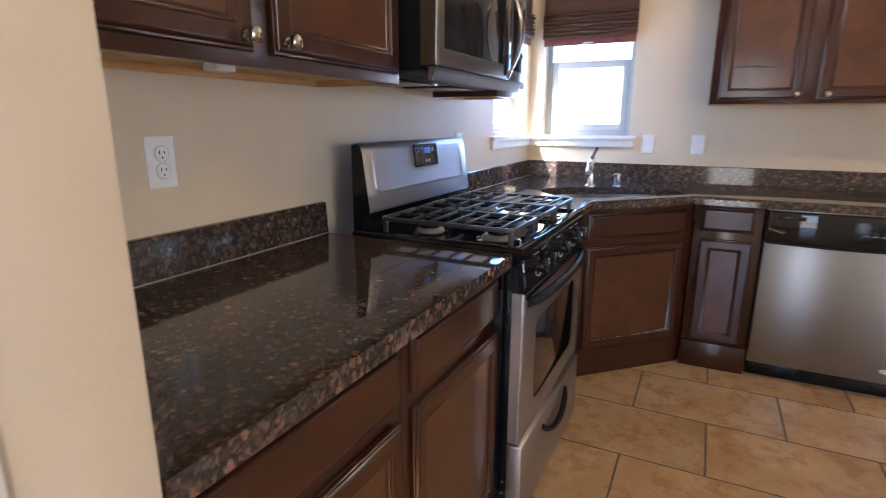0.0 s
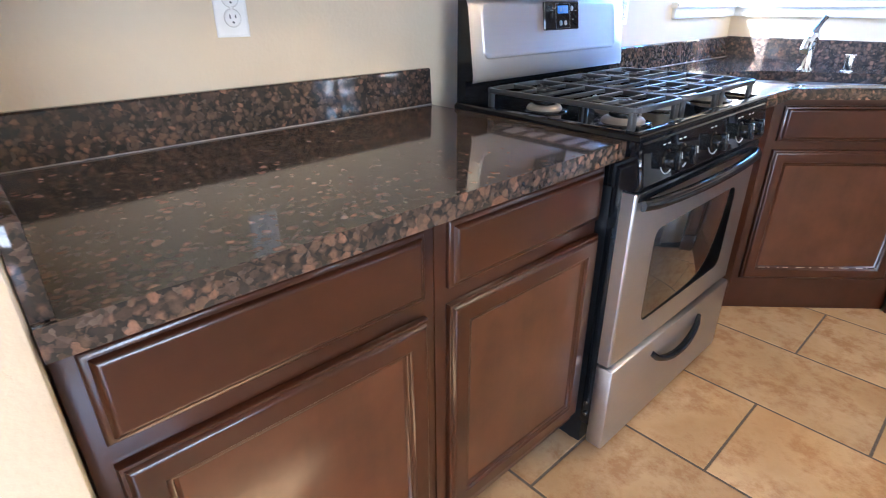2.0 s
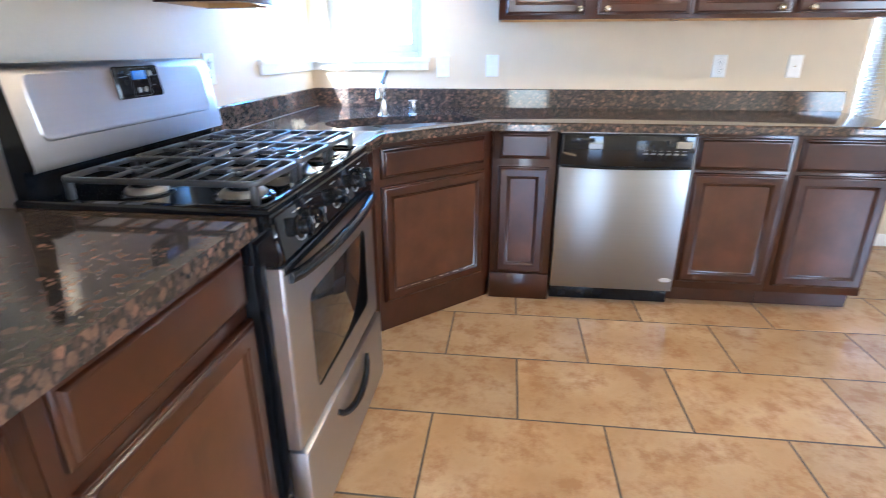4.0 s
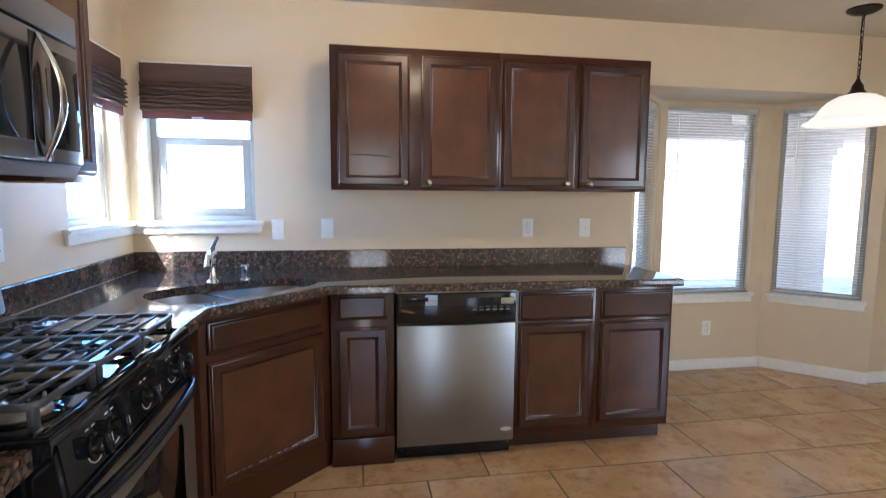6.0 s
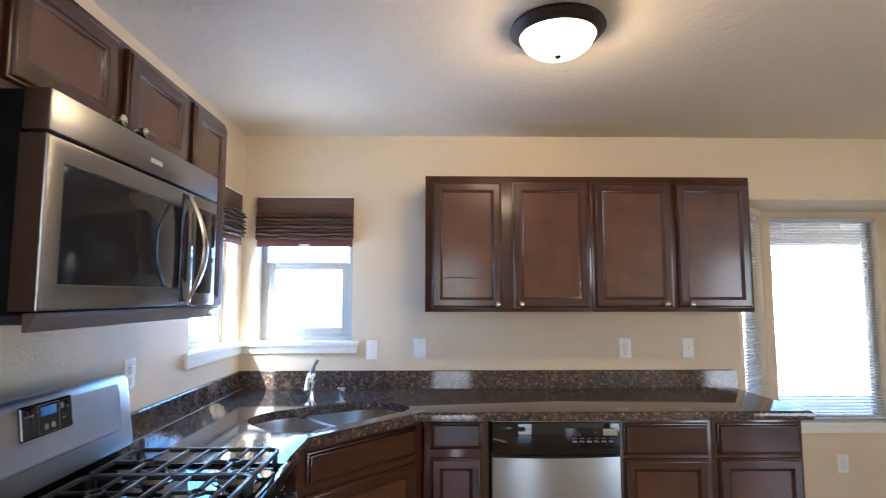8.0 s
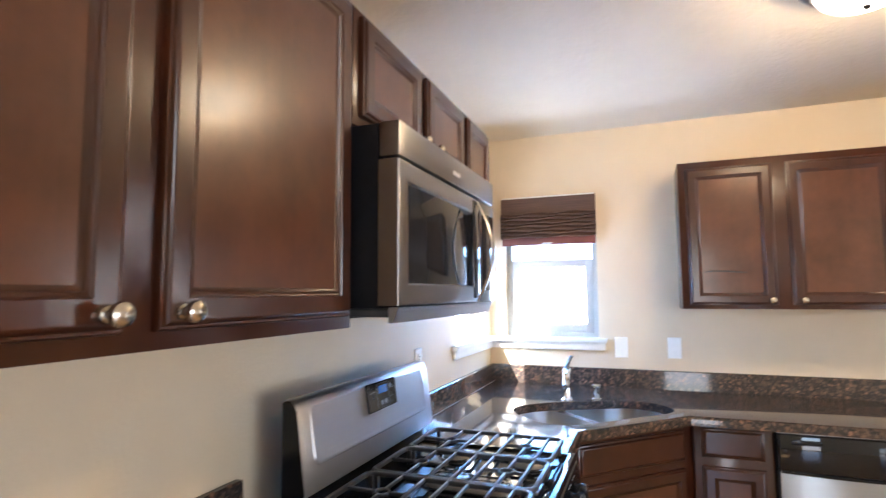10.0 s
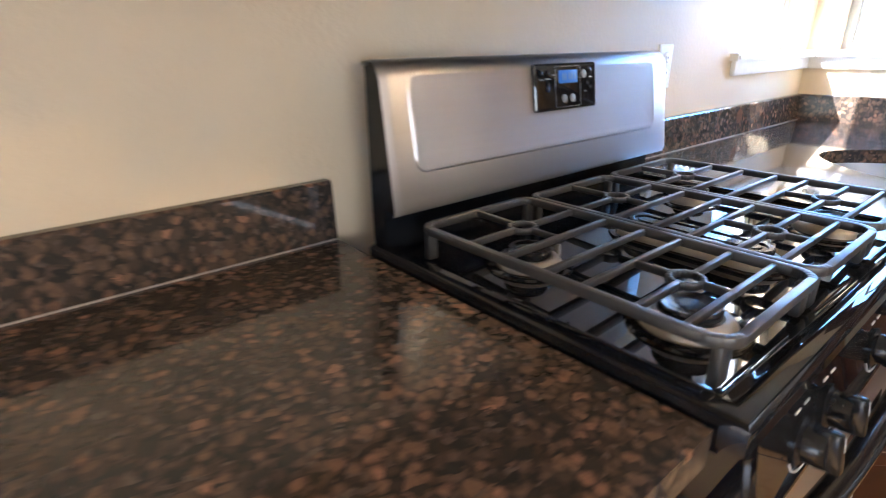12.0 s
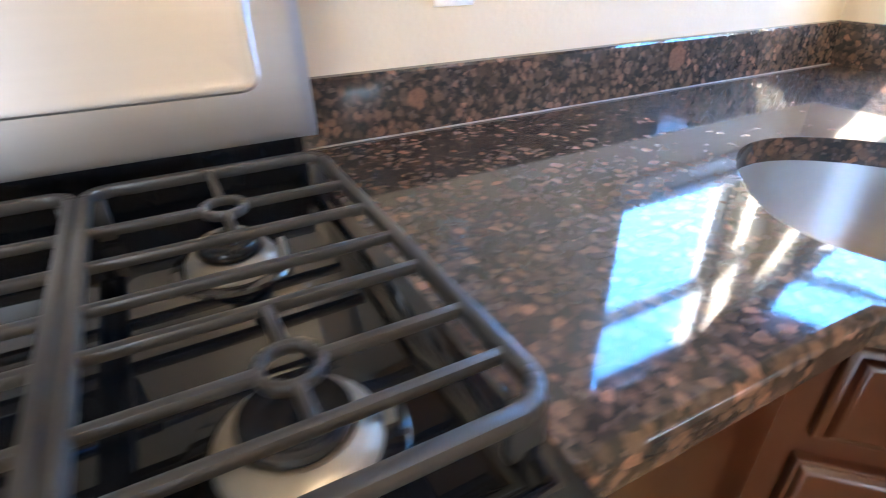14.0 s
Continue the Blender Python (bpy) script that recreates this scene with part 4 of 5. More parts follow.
for k in range(23):
    s = k / 22
    bow = math.sin(math.pi * s)
    wide, deep = 0.0085 + 0.0095 * bow, 0.0045
    rings.append([bm.verts.new(MWF @ Vector((0.565 + wide * math.cos(a), 1.742 - 0.316 * s, 0.003 + 0.052 * bow + deep * math.sin(a)))) for a in [2 * math.pi * j / 12 for j in range(12)]])
for p, q in zip(rings, rings[1:]):
    for j in range(12):
        bm.faces.new((p[j], p[(j + 1) % 12], q[(j + 1) % 12], q[j]))
bm.faces.new(rings[0])
bm.faces.new(rings[-1][::-1])
part("handle", bm, SATIN, md, "flat bowed polished steel handle")
part("control_strip", boxed((0.608, 1.424, -0.052), (0.769, 1.751, 0.0), 0.004, MWF), STEEL_D, mw)
part("handle_strip", boxed((0.530, 1.436, -0.002), (0.602, 1.742, 0.0012), 0.001, MWF), MIRROR, md, "dark polished strip behind the handle")
part("control_glass", boxed((0.622, 1.46, -0.001), (0.755, 1.715, 0.002), 0.003, MWF), MW_GLASS, mw, "dark control glass")
part("badge", boxed((0.355, 1.785, -0.001), (0.41, 1.798, 0.0015), 0.002, MWF), PALE, mw, "small pale maker badge")
bm = bmesh.new()
box(bm, (0.02, 0.02, 1.398), (0.40, 0.755, 1.4178), 0.006)
un = part("grease_tray", bm, UNDERSIDE, mw, "dark painted steel underside")
for a in (0.06, 0.43):
    part("filter", boxed((0.06, a, 1.392), (0.26, a + 0.27, 1.399), 0.003), BLACK, un, "dark mesh grease filter")
bm = bmesh.new()
ends = [[bm.verts.new((x, y, z)) for x, z in ((MX - 0.004, 1.4205), (MX - 0.010, 1.412), (0.405, 1.386), (0.395, 1.386), (0.395, 1.4205))] for y in (0.012, 0.762)]
for k in range(5):
    bm.faces.new((ends[0][k], ends[0][(k + 1) % 5], ends[1][(k + 1) % 5], ends[1][k]))
bm.faces.new(ends[0])
bm.faces.new(ends[1])
bmesh.ops.recalc_face_normals(bm, faces=bm.faces[:])
part("lower_edge", bm, STEEL, mw, "sloping steel lower edge", smooth=False)

# ---- range ----
RY0, RY1 = 0.008, 0.772
rg = thing("range", (0.35, 0.39, 0), "freestanding stainless gas range with a black cooktop, between counters", "range")
part("body", boxed((0.118, RY0 + 0.006, 0.02), (0.64, RY1 - 0.006, 0.905), 0.003), SIDE, rg, "black painted side panels")
for a in (RY0 + 0.003, RY1 - 0.026):
    part("side_rail", boxed((0.635, a, 0.10), (0.664, a + 0.023, 0.90), 0.003), BLACK, rg)
for z in (0.135, 0.175):
    bm = bmesh.new()
    lathe(bm, [(0.0065, 0.0), (0.0065, 0.003), (0.0045, 0.005), (0, 0.0052)], Matrix.Translation((0.650, RY0 + 0.003, z)) @ Matrix.Rotation(radians(90), 4, "X"), 12)
    part("bolt", bm, DARKENED_CHROME, rg, "small dark steel bolt head")
# cooktop pan with a raised rim
bm = bmesh.new()
TOP = Matrix(((0, 1, 0, 0), (1, 0, 0, 0), (0, 0, 1, 0), (0, 0, 0, 1)))
stepped(bm, TOP, RY0 - 0.003, RY1 + 0.005, 0.118, 0.690, [(0, 0.895), (0, 0.924), (0.004, 0.930), (0.012, 0.932), (0.022, 0.931), (0.030, 0.922), (0.045, 0.919)])
part("cooktop", bm, ENAMEL, rg, "glossy black enamel cooktop")
# backguard: black end caps, rounded steel front with a pressed panel
prof = [(0.117, 0.905), (0.117, 1.197), (0.131, 1.2035), (0.146, 1.2025), (0.1555, 1.196), (0.163, 1.180), (0.187, 1.000), (0.183, 0.992), (0.15, 0.990), (0.15, 0.905)]
bm = bmesh.new()
rings = [[bm.verts.new((x, y, z)) for x, z in prof] for y in (RY0 + 0.008, RY1 - 0.008)]
bm.faces.new(rings[0])
bm.faces.new(rings[1][::-1])
for k in range(len(prof)):
    j = (k + 1) % len(prof)
    bm.faces.new((rings[0][k], rings[0][j], rings[1][j], rings[1][k]))
bg = part("backguard", bm, BLACK, rg, "black backguard case")
skin = [(0.118, 1.2005), (0.131, 1.2065), (0.148, 1.2055), (0.158, 1.1985), (0.1655, 1.1815), (0.1776, 1.090), (0.1895, 1.000), (0.1855, 0.989)]
bm = bmesh.new()
ys = [RY0 + 0.002, RY0 + 0.012, RY0 + 0.016, RY1 - 0.012, RY1 - 0.008, RY1 + 0.004]
drop = [0.004, 0.001, 0, 0, 0.001, 0.004]
rows = [[bm.verts.new((x - d, y, z - d * 0.5)) for x, z in skin] for y, d in zip(ys, drop)]
for a, b in zip(rows, rows[1:]):
    for k in range(len(skin) - 1):
        bm.faces.new((a[k], b[k], b[k + 1], a[k + 1]))
fs = part("front_skin", bm, STEEL, bg, "brushed stainless front")
# pressed panel: shallow raised field with rounded lower corners, on the sloping front
lean = math.atan2(0.1895 - 0.1655, 1.1815 - 1.000)
BGF = Matrix.Translation((0.1895, 0, 1.000)) @ Matrix.Rotation(-lean, 4, "Y") @ face_frame((0, 0, 0), (0, 1, 0))
bm = bmesh.new()


def rounded_rings(bm, m, u0, u1, v0, v1, r, steps, fill=True, mat_last=0):
    rings = []
    for inset, w in steps:
        rr = max(0.002, r - inset)
        rings.append([bm.verts.new(m @ Vector((p[0], p[1], w))) for p in rounded(u0 + inset, u1 - inset, v0 + inset, v1 - inset, (rr,) * 4, 6)])
    for a, b in zip(rings, rings[1:]):
        for k in range(len(a)):
            bm.faces.new((a[k], a[(k + 1) % len(a)], b[(k + 1) % len(b)], b[k]))
    if fill:
        bm.faces.new(rings[-1])
    return rings


rounded_rings(bm, BGF, 0.052, 0.722, 0.046, 0.186, 0.022, [(0, -0.001), (0.003, 0.0035), (0.007, 0.0045), (0.012, 0.0035), (0.018, 0.0028), (0.06, 0.0022)])
inv = BGF.inverted()
for v in bm.verts:
    q = inv @ v.co
    fade = min(1.0, max(0.0, (0.186 - q.y) / 0.07))
    q.z = 0.0006 + (q.z - 0.0006) * fade
    v.co = BGF @ q
part("pressed_panel", bm, STEEL, bg, "brushed stainless raised field")
bm = bmesh.new()
rounded_rings(bm, BGF, 0.318, 0.494, 0.112, 0.192, 0.004, [(0, 0.001), (0, 0.006), (0.0025, 0.008), (0.005, 0.0075)])
cl = part("control_panel", bm, ENAMEL, bg, "black electronic control panel")
part("display", boxed((0.383, 0.158, 0.0072), (0.436, 0.180, 0.0082), 0.001, BGF), LCD, cl, "blue lit clock display")
for du in (0.006, 0.013, 0.024, 0.031, 0.04):
    part("print_bar", boxed((0.388 + du, 0.163, 0.0082), (0.3905 + du, 0.175, 0.0085), 0, BGF), DIM, cl)
for u, v, r in ((0.398, 0.131, 0.0075), (0.422, 0.131, 0.0075), (0.336, 0.176, 0.005), (0.352, 0.176, 0.005), (0.352, 0.158, 0.005), (0.352, 0.150, 0.005), (0.456, 0.172, 0.0075), (0.474, 0.178, 0.006), (0.468, 0.156, 0.004), (0.478, 0.148, 0.004)):
    bm = bmesh.new()
    lathe(bm, [(r, 0.007), (r, 0.0085), (r * 0.8, 0.0092), (0, 0.0092)], BGF @ Matrix.Translation((u, v, 0)), 14)
    part("button", bm, DIM if r > 0.007 else BLACK, cl)
for u0, u1, v in ((0.365, 0.375, 0.172), (0.442, 0.450, 0.165), (0.33, 0.342, 0.165), (0.345, 0.36, 0.166), (0.456, 0.466, 0.140), (0.472, 0.482, 0.165)):
    part("print_bar", boxed((u0, v, 0.0074), (u1, v + 0.0014, 0.008), 0, BGF), DIM, cl)
bm = bmesh.new()
rounded_rings(bm, BGF, 0.373, 0.446, 0.116, 0.187, 0.004, [(0, 0.0074), (0, 0.0081), (0.0008, 0.0081), (0.0008, 0.0074)], fill=False)
part("key_outline", bm, DIM, cl)
# burners
def burner(bx, by, r, half):
    """A sealed burner: pan ring, pale base, dark cap, igniter; half is the half-length of an oval one."""
    def ring_stack(profile):
        bm = bmesh.new()
        rings = []
        for q, z in profile:
            pts = []
            for k in range(32):
                a = 2 * math.pi * k / 32
                pts.append(bm.verts.new((bx + q * math.cos(a) + half * (1 if math.cos(a) > 0 else -1), by + q * math.sin(a), 0.919 + z)))
            rings.append(pts)
        for p, q in zip(rings, rings[1:]):
            for k in range(32):
                bm.faces.new((p[k], p[(k + 1) % 32], q[(k + 1) % 32], q[k]))
        bm.faces.new(rings[-1])
        return bm

    bu = part("burner", ring_stack([(r * 1.6, 0), (r * 1.55, 0.003), (r * 1.3, 0.004), (r * 1.2, 0.001)]), ENAMEL, rg)
    part("burner_base", ring_stack([(r * 1.22, 0.0), (r * 1.20, 0.008), (r * 1.08, 0.014), (r * 0.86, 0.017), (r * 0.78, 0.013)]), ALU, bu, "worn cream-grey burner base")
    part("burner_cap", ring_stack([(r * 0.74, 0.016), (r * 0.80, 0.019), (r * 0.80, 0.026), (r * 0.74, 0.029), (r * 0.56, 0.0285), (r * 0.50, 0.0265), (r * 0.34, 0.0265), (r * 0.30, 0.028)]), CAP, bu, "black burner cap")
    bm = bmesh.new()
    lathe(bm, [(0.004, 0), (0.004, 0.020), (0.0025, 0.023), (0, 0.023)], Matrix.Translation((bx + half + 0.3 * r, by + r * 1.28, 0.919)), 10)
    part("igniter", bm, ALU, bu)


for bx, by, r, half in ((0.565, 0.150, 0.044, 0.0), (0.325, 0.150, 0.040, 0.0), (0.452, 0.395, 0.036, 0.085), (0.565, 0.642, 0.043, 0.0), (0.325, 0.642, 0.036, 0.0)):
    burner(bx, by, r, half)


def bar(bm, a, b, w=0.0082, h=0.010):
    """A cast bar of rounded section between two points of the grate plane."""
    a, b = Vector(a), Vector(b)
    d = b - a
    m = Matrix.Translation((a + b) / 2) @ d.to_track_quat("X", "Z").to_matrix().to_4x4()
    box(bm, (-d.length / 2 - w * 0.2, -w / 2, -h / 2), (d.length / 2 + w * 0.2, w / 2, h / 2), 0.0028, m, 2)


GZ = 0.970
for i, (g0, g1, ry) in enumerate(((0.040, 0.280, 0.157), (0.282, 0.522, 0.402), (0.524, 0.772, 0.646))):
    bm = bmesh.new()
    x0, x1 = 0.205, 0.645
    # rounded frame
    fr = rounded(x0, x1, g0 + 0.005, g1 - 0.005, (0.022,) * 4, 5)
    bow = [(x + (0.012 * math.sin(math.pi * (y - g0) / (g1 - g0)) if x > 0.6 else 0), y) for x, y in fr]
    for a, b in zip(bow, bow[1:] + bow[:1]):
        bar(bm, (*a, GZ), (*b, GZ), 0.0112, 0.013)
    for x in (0.304, 0.368, 0.432, 0.486, 0.552, 0.604):
        if x in (0.304, 0.552):
            bar(bm, (x, g0 + 0.006, GZ), (x, ry - 0.018, GZ))
            bar(bm, (x, ry + 0.018, GZ), (x, g1 - 0.006, GZ))
            ring = [(x + 0.019 * math.cos(a), ry + 0.019 * math.sin(a), GZ) for a in [2 * math.pi * k / 16 for k in range(16)]]
            for a, b in zip(ring, ring[1:] + ring[:1]):
                bar(bm, a, b, 0.0072, 0.010)
            bar(bm, (x - 0.018, ry, GZ), (x - (0.098 if x < 0.4 else 0.062), ry, GZ))
            bar(bm, (x + 0.018, ry, GZ), (x + (0.062 if x < 0.4 else 0.055), ry, GZ))
        else:
            # slight sag of the cast fingers
            bar(bm, (x, g0 + 0.006, GZ), (x, g1 - 0.006, GZ))
    g = part("grate", bm, IRON, rg, "worn black cast-iron grate")
    for x, y, sx in ((x0 + 0.012, g0 + 0.012, 0), (x0 + 0.012, g1 - 0.012, 0), (x1 - 0.006, g0 + 0.016, 1), (x1 - 0.006, g1 - 0.016, 1)):
        bm = bmesh.new()
        w = 0.012 if sx else 0.008
        box(bm, (x - 0.006, y - w, 0.9225), (x + 0.006, y + w, GZ - 0.003), 0.003)
        part("foot", bm, IRON, g)
# front control panel, slanted
bm = bmesh.new()
pp = [(0.60, 0.895), (0.682, 0.918), (0.694, 0.908), (0.708, 0.815), (0.700, 0.802), (0.60, 0.802)]
rr = [[bm.verts.new((x, y, z)) for x, z in pp] for y in (RY0 + 0.002, RY1 - 0.002)]
bm.faces.new(rr[0])
bm.faces.new(rr[1][::-1])
for k in range(len(pp)):
    j = (k + 1) % len(pp)
    bm.faces.new((rr[0][k], rr[0][j], rr[1][j], rr[1][k]))
bmesh.ops.recalc_face_normals(bm, faces=bm.faces[:])
bmesh.ops.bevel(bm, geom=[e for e in bm.edges if abs(e.verts[0].co.y - e.verts[1].co.y) < 1e-5 and min(v.co.x for v in e.verts) > 0.65], offset=0.009, segments=3, affect="EDGES")
fp = part("control_fascia", bm, ENAMEL, rg, "glossy black control fascia")
lean2 = math.atan2(0.708 - 0.694, 0.908 - 0.815)
FPF = Matrix.Translation((0.708, 0, 0.815)) @ Matrix.Rotation(-lean2, 4, "Y") @ face_frame((0, 0, 0), (0, 1, 0))
for ku in (0.125, 0.205, 0.385, 0.565, 0.645):
    kc = FPF @ Matrix.Translation((ku, 0.042, 0))
    bm = bmesh.new()
    lathe(bm, [(0.026, 0.0), (0.026, 0.003), (0.020, 0.006), (0.0185, 0.020), (0.017, 0.024), (0, 0.025)], kc, 24)
    box(bm, (-0.006, -0.022, 0.010), (0.006, 0.022, 0.036), 0.004, kc)
    kb = part("knob", bm, BLACK, rg, "black control knob")
    part("pointer", boxed((-0.0012, 0.004, 0.0358), (0.0012, 0.020, 0.0366), 0, kc), PALE, kb)
    bm = bmesh.new()
    arc = [kc @ Vector((0.031 * math.cos(a), 0.031 * math.sin(a), 0.0008)) for a in [radians(200 + 14 * k) for k in range(10)]]
    tube(bm, arc, [0.0006 + 0.0002 * k for k in range(10)], 5)
    part("dial_mark", bm, PALE, fp, "pale printed dial arc")
    for du in (-0.012, 0.012):
        part("print_bar", boxed((ku + du - 0.006, 0.079, 0), (ku + du + 0.006, 0.0815, 0.0008), 0, FPF), PALE, fp)
# oven door
ODX = 0.700
OF = WEST @ Matrix.Translation((0, 0, ODX))
bm = bmesh.new()
stepped(bm, OF, RY0 + 0.003, RY1 - 0.003, 0.318, 0.796, [(0, -0.036), (0, -0.006), (0.004, -0.001), (0.008, 0)], fill=False)
o = [bm.verts.new(OF @ Vector(p)) for p in ((RY0 + 0.011, 0.326, 0), (RY1 - 0.011, 0.326, 0), (RY1 - 0.011, 0.788, 0), (RY0 + 0.011, 0.788, 0))]
h = [bm.verts.new(OF @ Vector((p[0], p[1], 0))) for p in rounded(0.142, 0.652, 0.402, 0.676, (0.03,) * 4, 5)]
es = []
for lp in (o, h):
    for a, b in zip(lp, lp[1:] + lp[:1]):
        es.append(bm.edges.new((a, b)))
bmesh.ops.triangle_fill(bm, use_beauty=True, edges=es)
bmesh.ops.remove_doubles(bm, verts=bm.verts[:], dist=1e-5)
od = part("oven_door", bm, STEEL, rg, "brushed stainless oven door")
part("oven_window", boxed((0.13, 0.39, -0.012), (0.664, 0.69, -0.003), 0.002, OF), OVEN_GLASS, od, "dark oven glass")
part("door_lip", boxed((RY0 + 0.012, 0.775, -0.03), (RY1 - 0.012, 0.799, 0.002), 0.003, OF), BLACK, od)
bm = bmesh.new()
tube(bm, [OF @ Vector((RY0 + 0.03 + 0.704 * s, 0.767 - 0.002 * math.sin(math.pi * s), 0.004 + 0.031 * math.sin(math.pi * s) ** 0.45)) for s in [k / 20 for k in range(21)]], 0.0148, 12)
part("door_handle", bm, BLACK, od, "long bowed black handle")
# warming drawer
bm = bmesh.new()
box(bm, (RY0 + 0.002, 0.040, -0.04), (RY1 - 0.002, 0.310, 0.012), 0.008, OF)
wd = part("drawer", bm, STEEL, rg, "brushed stainless lower drawer")
bm = bmesh.new()
tube(bm, [OF @ Vector((0.235 + 0.31 * s, 0.262 - 0.052 * math.sin(math.pi * s) ** 0.6, 0.012 + 0.020 * math.sin(math.pi * s) ** 0.5)) for s in [k / 16 for k in range(17)]], [0.009 + 0.003 * math.sin(math.pi * k / 16) for k in range(17)], 10)
part("drawer_handle", bm, BLACK, wd, "curved black pull")
for x in (0.07, 0.6):
    for y in (RY0 + 0.04, RY1 - 0.04):
        bm = bmesh.new()
        lathe(bm, [(0.018, 0), (0.018, 0.012), (0.008, 0.014), (0.008, 0.03)], Matrix.Translation((x, y, 0.001)), 12)
        part("foot", bm, BLACK, rg)

# ---- wall plates ----
wall_plate("outlet", WEST, -0.555, 1.180, "white duplex outlet on the tan wall over the counter", "outlet")
wall_plate("outlet", WEST, 1.067, 1.160, "white duplex outlet on the tan wall beside the range", "outlet")
wall_plate("light_switch", NORTH, 0.776, 1.138, "white toggle switch plate beside the sink window", "switch")
wall_plate("light_switch", NORTH, 1.056, 1.142, "white toggle switch plate under the wall cabinet", "switch")
wall_plate("outlet", NORTH, 2.275, 1.142, "white duplex outlet under the wall cabinet", "outlet")
wall_plate("cable_plate", NORTH, 2.653, 1.142, "white cable jack plate near the bay", "cable")
wall_plate("outlet", BAY_WINDOWS[1][0], 0.468, 0.327, "white duplex outlet low on the bay wall", "outlet")

# ---- lamps ----
LC = Matrix.Translation((1.58, 0.87, H))
cl2 = thing("ceiling_light", (1.58, 0.87, H), "flush ceiling light with a lit frosted bowl and dark bronze rim", "ceiling light")
bm = bmesh.new()
lathe(bm, [(0.150, 0), (0.168, -0.006), (0.172, -0.018), (0.160, -0.030), (0.150, -0.040), (0.138, -0.044), (0.130, -0.036)], LC, 48)
part("rim", bm, BRONZE, cl2, "dark bronze rim")
bm = bmesh.new()
lathe(bm, [(0.134, -0.038), (0.132, -0.05), (0.118, -0.074), (0.092, -0.094), (0.055, -0.107), (0.02, -0.112), (0, -0.1125)], LC, 48)
gb = part("bowl", bm, LAMP_GLASS, cl2, "lit frosted glass bowl")
gb.visible_shadow = False
bm = bmesh.new()
lathe(bm, [(0.012, -0.110), (0.012, -0.116), (0.006, -0.122), (0, -0.124)], LC, 16)
part("finial", bm, BRONZE, cl2)
PX, PY = 4.11, 1.755
PC = Matrix.Translation((PX, PY, H))
pd = thing("pendant_lamp", (PX, PY, H), "chain pendant lamp with a lit white glass shade", "pendant lamp")
bm = bmesh.new()
lathe(bm, [(0.085, 0), (0.085, -0.010), (0.06, -0.026), (0.02, -0.034), (0, -0.034)], PC, 28)
part("canopy", bm, BRONZE, pd)
zt = 2.03
n = 12
for k in range(n):
    z = H - 0.05 - (H - 0.05 - zt) * k / (n - 1)
    bm = bmesh.new()
    ax = (1, 0) if k % 2 else (0, 1)
    lk = [(PX + ax[0] * 0.009 * math.cos(a), PY + ax[1] * 0.009 * math.cos(a), z + 0.019 * math.sin(a)) for a in [2 * math.pi * j / 12 for j in range(13)]]
    tube(bm, lk, 0.0026, 6, cap=False)
    part("chain_link", bm, BRONZE, pd)
bm = bmesh.new()
tube(bm, [(PX + 0.004, PY, H - 0.03), (PX - 0.006, PY + 0.004, 2.3), (PX + 0.006, PY - 0.003, 2.15), (PX, PY, zt - 0.02)], 0.003, 6)
part("cord", bm, BLACK, pd)
bm = bmesh.new()
lathe(bm, [(0.010, 2.03 - H), (0.014, 2.015 - H), (0.028, 1.995 - H), (0.034, 1.965 - H), (0.046, 1.952 - H), (0.046, 1.940 - H)], PC, 24)
part("holder", bm, BRONZE, pd)
bm = bmesh.new()
lathe(bm, [(0.040, 1.946 - H), (0.090, 1.934 - H), (0.140, 1.905 - H), (0.176, 1.865 - H), (0.200, 1.825 - H), (0.235, 1.796 - H), (0.262, 1.782 - H), (0.264, 1.777 - H), (0.232, 1.789 - H), (0.194, 1.820 - H), (0.168, 1.862 - H), (0.134, 1.898 - H)], PC, 48)
sh = part("shade", bm, PEND_GLASS, pd, "lit white alabaster glass shade")
sh.visible_shadow = False

# ---- outside the windows ----
col = thing("porch_column", (5.75, 3.8, -0.25), "tan stucco porch column outside the bay", "column")
bm = bmesh.new()
box(bm, (5.58, 3.63, -0.25), (5.92, 3.97, 1.75), 0.01)
part("shaft", bm, STUCCO, col)
bm = bmesh.new()
for k in range(5):
    s = 0.02 + 0.03 * k
    box(bm, (5.58 - s, 3.63 - s, 1.75 + 0.07 * k), (5.92 + s, 3.97 + s, 1.82 + 0.07 * k), 0.004)
part("capital", bm, STUCCO, col)
bm = bmesh.new()
box(bm, (5.2, 3.4, 2.1), (9.5, 4.2, 2.6), 0.01)
part("beam", bm, STUCCO, col)


cover = thing("patio_cover", (6.0, 4.2, 2.6), "tan stucco patio roof outside the bay", "patio cover")
part("front_beam", boxed((2.76, 5.05, 2.06), (9.4, 5.38, 2.6), 0.01), STUCCO, cover)
part("roof_slab", boxed((2.0, 2.352, 2.45), (10.0, 5.4, 2.78), 0.004), STUCCO, cover)
part("far_post", boxed((9.5, 4.9, -0.25), (9.85, 5.25, 2.6), 0.01), STUCCO, cover)


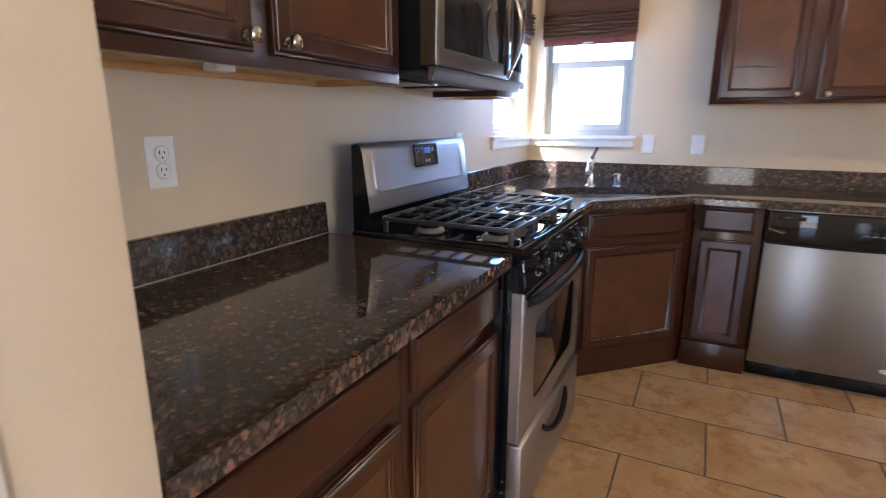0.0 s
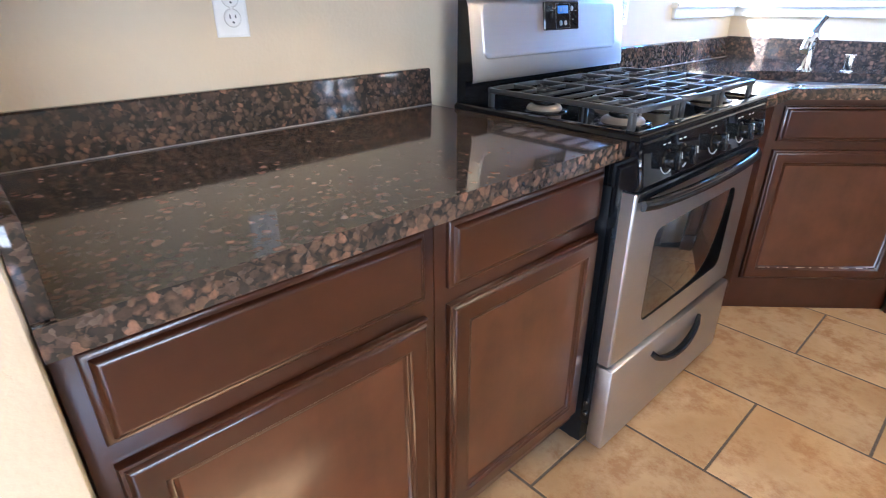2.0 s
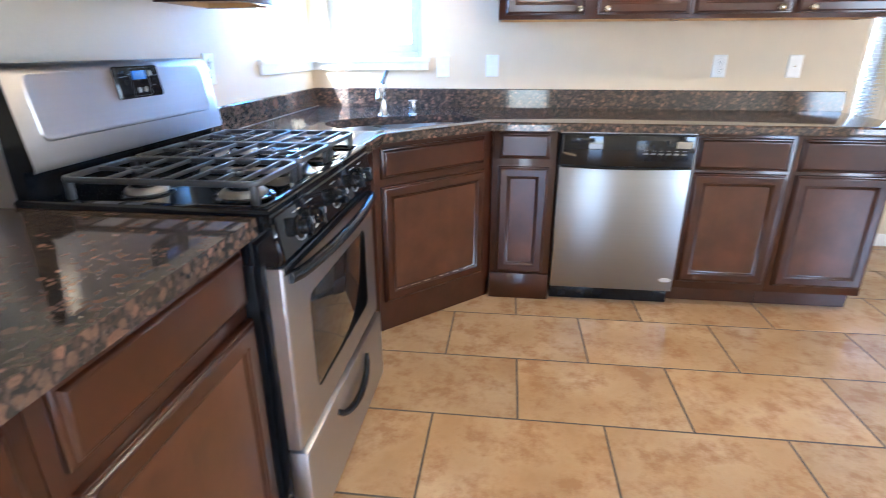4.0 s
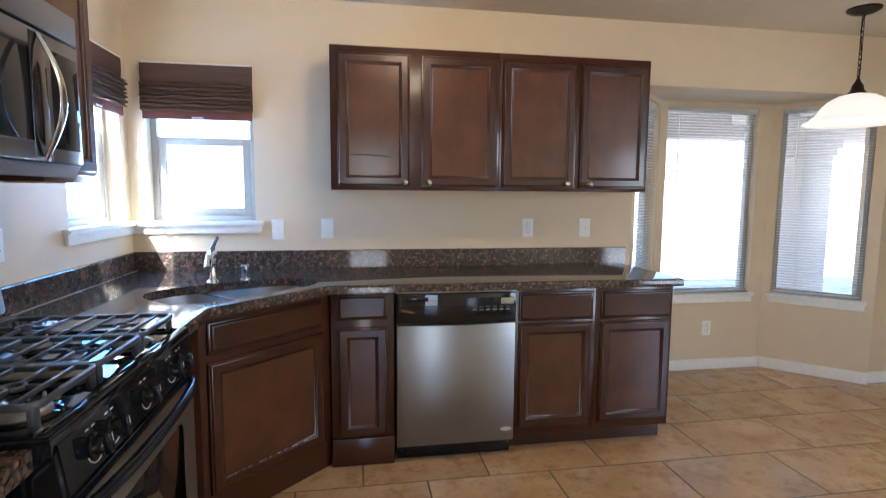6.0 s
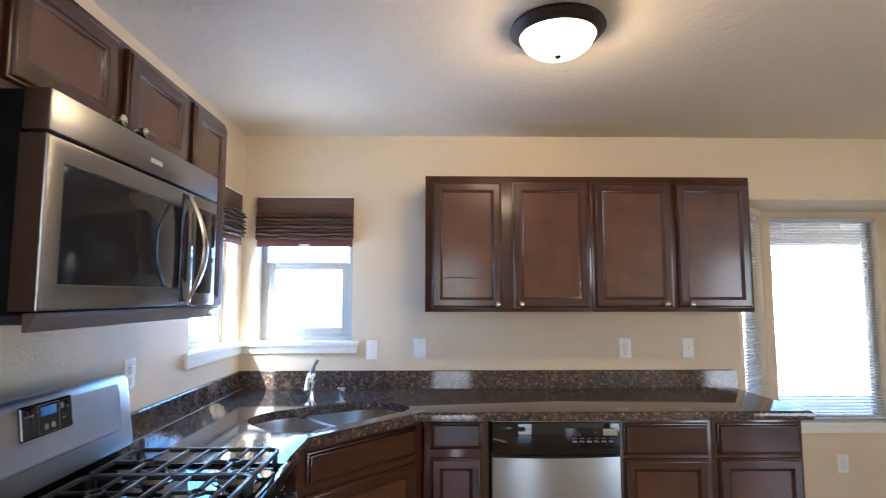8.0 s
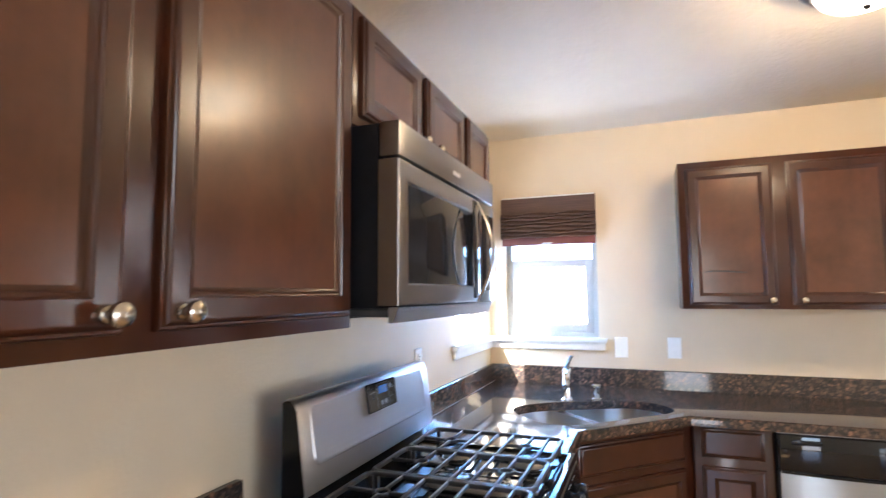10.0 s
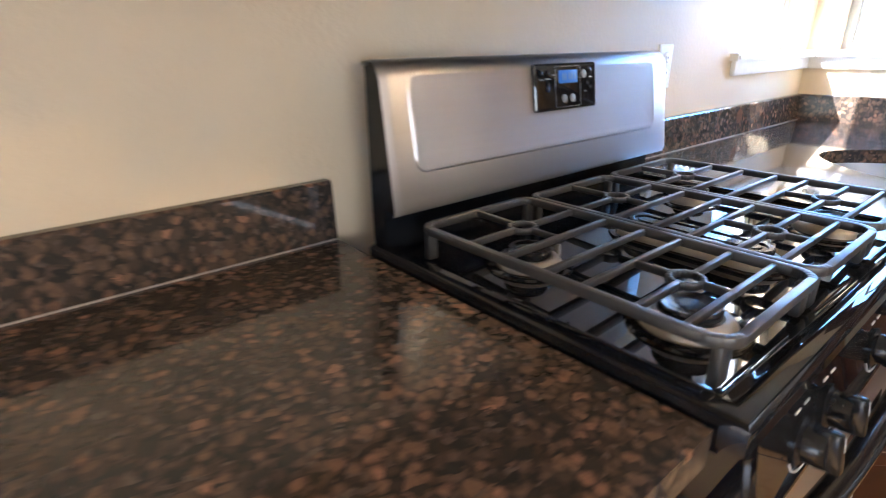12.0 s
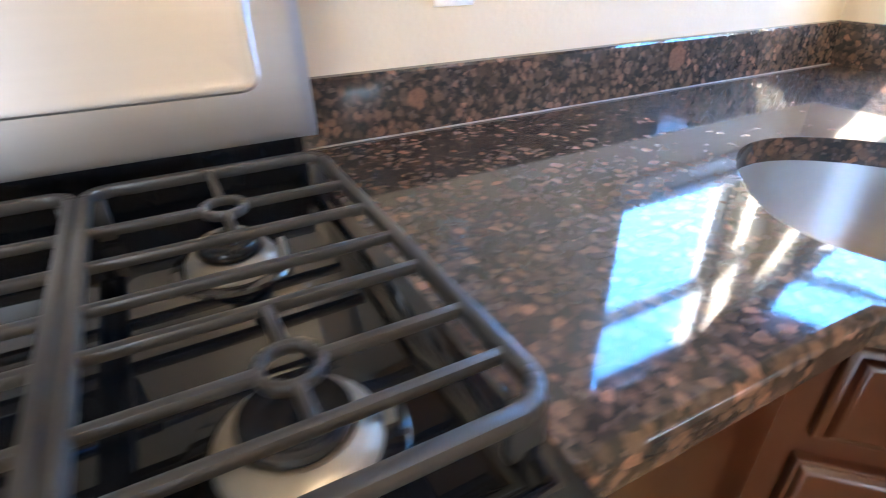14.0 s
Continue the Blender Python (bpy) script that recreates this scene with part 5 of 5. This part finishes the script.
def house(x, y, w, d, h, label):
    t = thing("house", (x, y, -0.25), label, "house", "far houses")
    bm = bmesh.new()
    box(bm, (x - w / 2, y - d / 2, -0.25), (x + w / 2, y + d / 2, h))
    part("wall", bm, HOUSE, t)
    bm = bmesh.new()
    v = [bm.verts.new(p) for p in ((x - w / 2 - 0.5, y - d / 2 - 0.5, h), (x + w / 2 + 0.5, y - d / 2 - 0.5, h), (x + w / 2 + 0.5, y + d / 2 + 0.5, h), (x - w / 2 - 0.5, y + d / 2 + 0.5, h), (x - w / 4, y, h + 1.7), (x + w / 4, y, h + 1.7))]
    for f in ((0, 1, 5, 4), (1, 2, 5), (2, 3, 4, 5), (3, 0, 4), (3, 2, 1, 0)):
        bm.faces.new([v[i] for i in f])
    part("roof", bm, ROOF, t, smooth=False)
    for k in (-0.3, 0.25):
        part("window", boxed((x + k * w - 0.5, y - d / 2 - 0.03, 0.9), (x + k * w + 0.5, y - d / 2 + 0.02, 2.0)), VINYL, t)
    return t


house(-6, 38, 14, 9, 2.7, "single-storey tan stucco house far beyond the sink window")
house(24, 30, 14, 9, 2.7, "single-storey tan stucco house far beyond the bay")
bm = bmesh.new()
box(bm, (-30, 22, -0.25), (40, 22.2, 1.35))
solid("garden_wall", bm, HOUSE, "long tan block garden wall far outside", "wall", kind="structure")

# ---- floor ----
bm = bmesh.new()
prism(bm, [(-0.1, YS - 0.1), (XE + 0.1, YS - 0.1), (XE + 0.1, 2.25), (4.85, 2.25), (4.36, 2.74), (3.43, 2.74), (2.92, 2.25), (-0.1, 2.25)], -0.12, -0.0014)
fl = solid("floor", bm, GROUT, "cream travertine-look tile floor in a running bond", "floor", kind="structure", smooth=False)
TW, TH, GAP = 0.603, 0.3975, 0.006
MAIN = [(0.0, YS), (XE, YS), (XE, 2.189), (0.0, 2.189)]
BAYF = [(2.965, 2.189), (4.835, 2.189), (4.36, 2.66), (3.43, 2.66)]


def clip(poly, region):
    """Clips a polygon to a convex region given counter-clockwise."""
    for a, b in zip(region, region[1:] + region[:1]):
        out = []
        for p, q in zip(poly, poly[1:] + poly[:1]):
            sp = (b[0] - a[0]) * (p[1] - a[1]) - (b[1] - a[1]) * (p[0] - a[0])
            sq = (b[0] - a[0]) * (q[1] - a[1]) - (b[1] - a[1]) * (q[0] - a[0])
            if sp >= 0:
                out.append(p)
            if sp * sq < 0:
                s = sp / (sp - sq)
                out.append((p[0] + s * (q[0] - p[0]), p[1] + s * (q[1] - p[1])))
        poly = out
        if len(poly) < 3:
            return []
    return poly


def tile_mesh(poly):
    """A tile with a pillowed edge; poly is about its own centre."""
    bm = bmesh.new()
    n = len(poly)
    rings = []
    for inset, z in ((0.0, -0.010), (0.0, -0.0025), (0.0012, -0.0007), (0.004, 0.0)):
        ring = []
        for x, y in poly:
            ring.append(bm.verts.new((x - inset * (1 if x > 0 else -1), y - inset * (1 if y > 0 else -1), z)))
        rings.append(ring)
    for a, b in zip(rings, rings[1:]):
        for k in range(n):
            bm.faces.new((a[k], a[(k + 1) % n], b[(k + 1) % n], b[k]))
    bm.faces.new(rings[-1])
    me = bpy.data.meshes.new("tile")
    bmesh.ops.recalc_face_normals(bm, faces=bm.faces[:])
    bm.to_mesh(me)
    bm.free()
    me.materials.append(TILE)
    return me


full = None
trnd = random.Random(4)
for r in range(-13, 5):
    y0 = 0.9935 + r * TH
    shift = 0.933 if r % 2 == 0 else 1.2375
    for c in range(-3, 9):
        x0 = shift + c * TW
        rect = [(x0 + GAP / 2, y0 + GAP / 2), (x0 + TW - GAP / 2, y0 + GAP / 2), (x0 + TW - GAP / 2, y0 + TH - GAP / 2), (x0 + GAP / 2, y0 + TH - GAP / 2)]
        for region in (MAIN, BAYF):
            poly = clip(rect, region)
            if len(poly) < 3:
                continue
            cx, cy = sum(p[0] for p in poly) / len(poly), sum(p[1] for p in poly) / len(poly)
            area = abs(sum(p[0] * q[1] - q[0] * p[1] for p, q in zip(poly, poly[1:] + poly[:1]))) / 2
            if area < 0.002:
                continue
            whole = abs(area - (TW - GAP) * (TH - GAP)) < 1e-5
            if whole and full:
                me = full
            else:
                me = tile_mesh([(x - cx, y - cy) for x, y in poly])
                if whole:
                    full = me
            ob = new("tile", me)
            ob.parent = fl
            ob.location = (cx, cy, trnd.uniform(-0.0006, 0.0004))
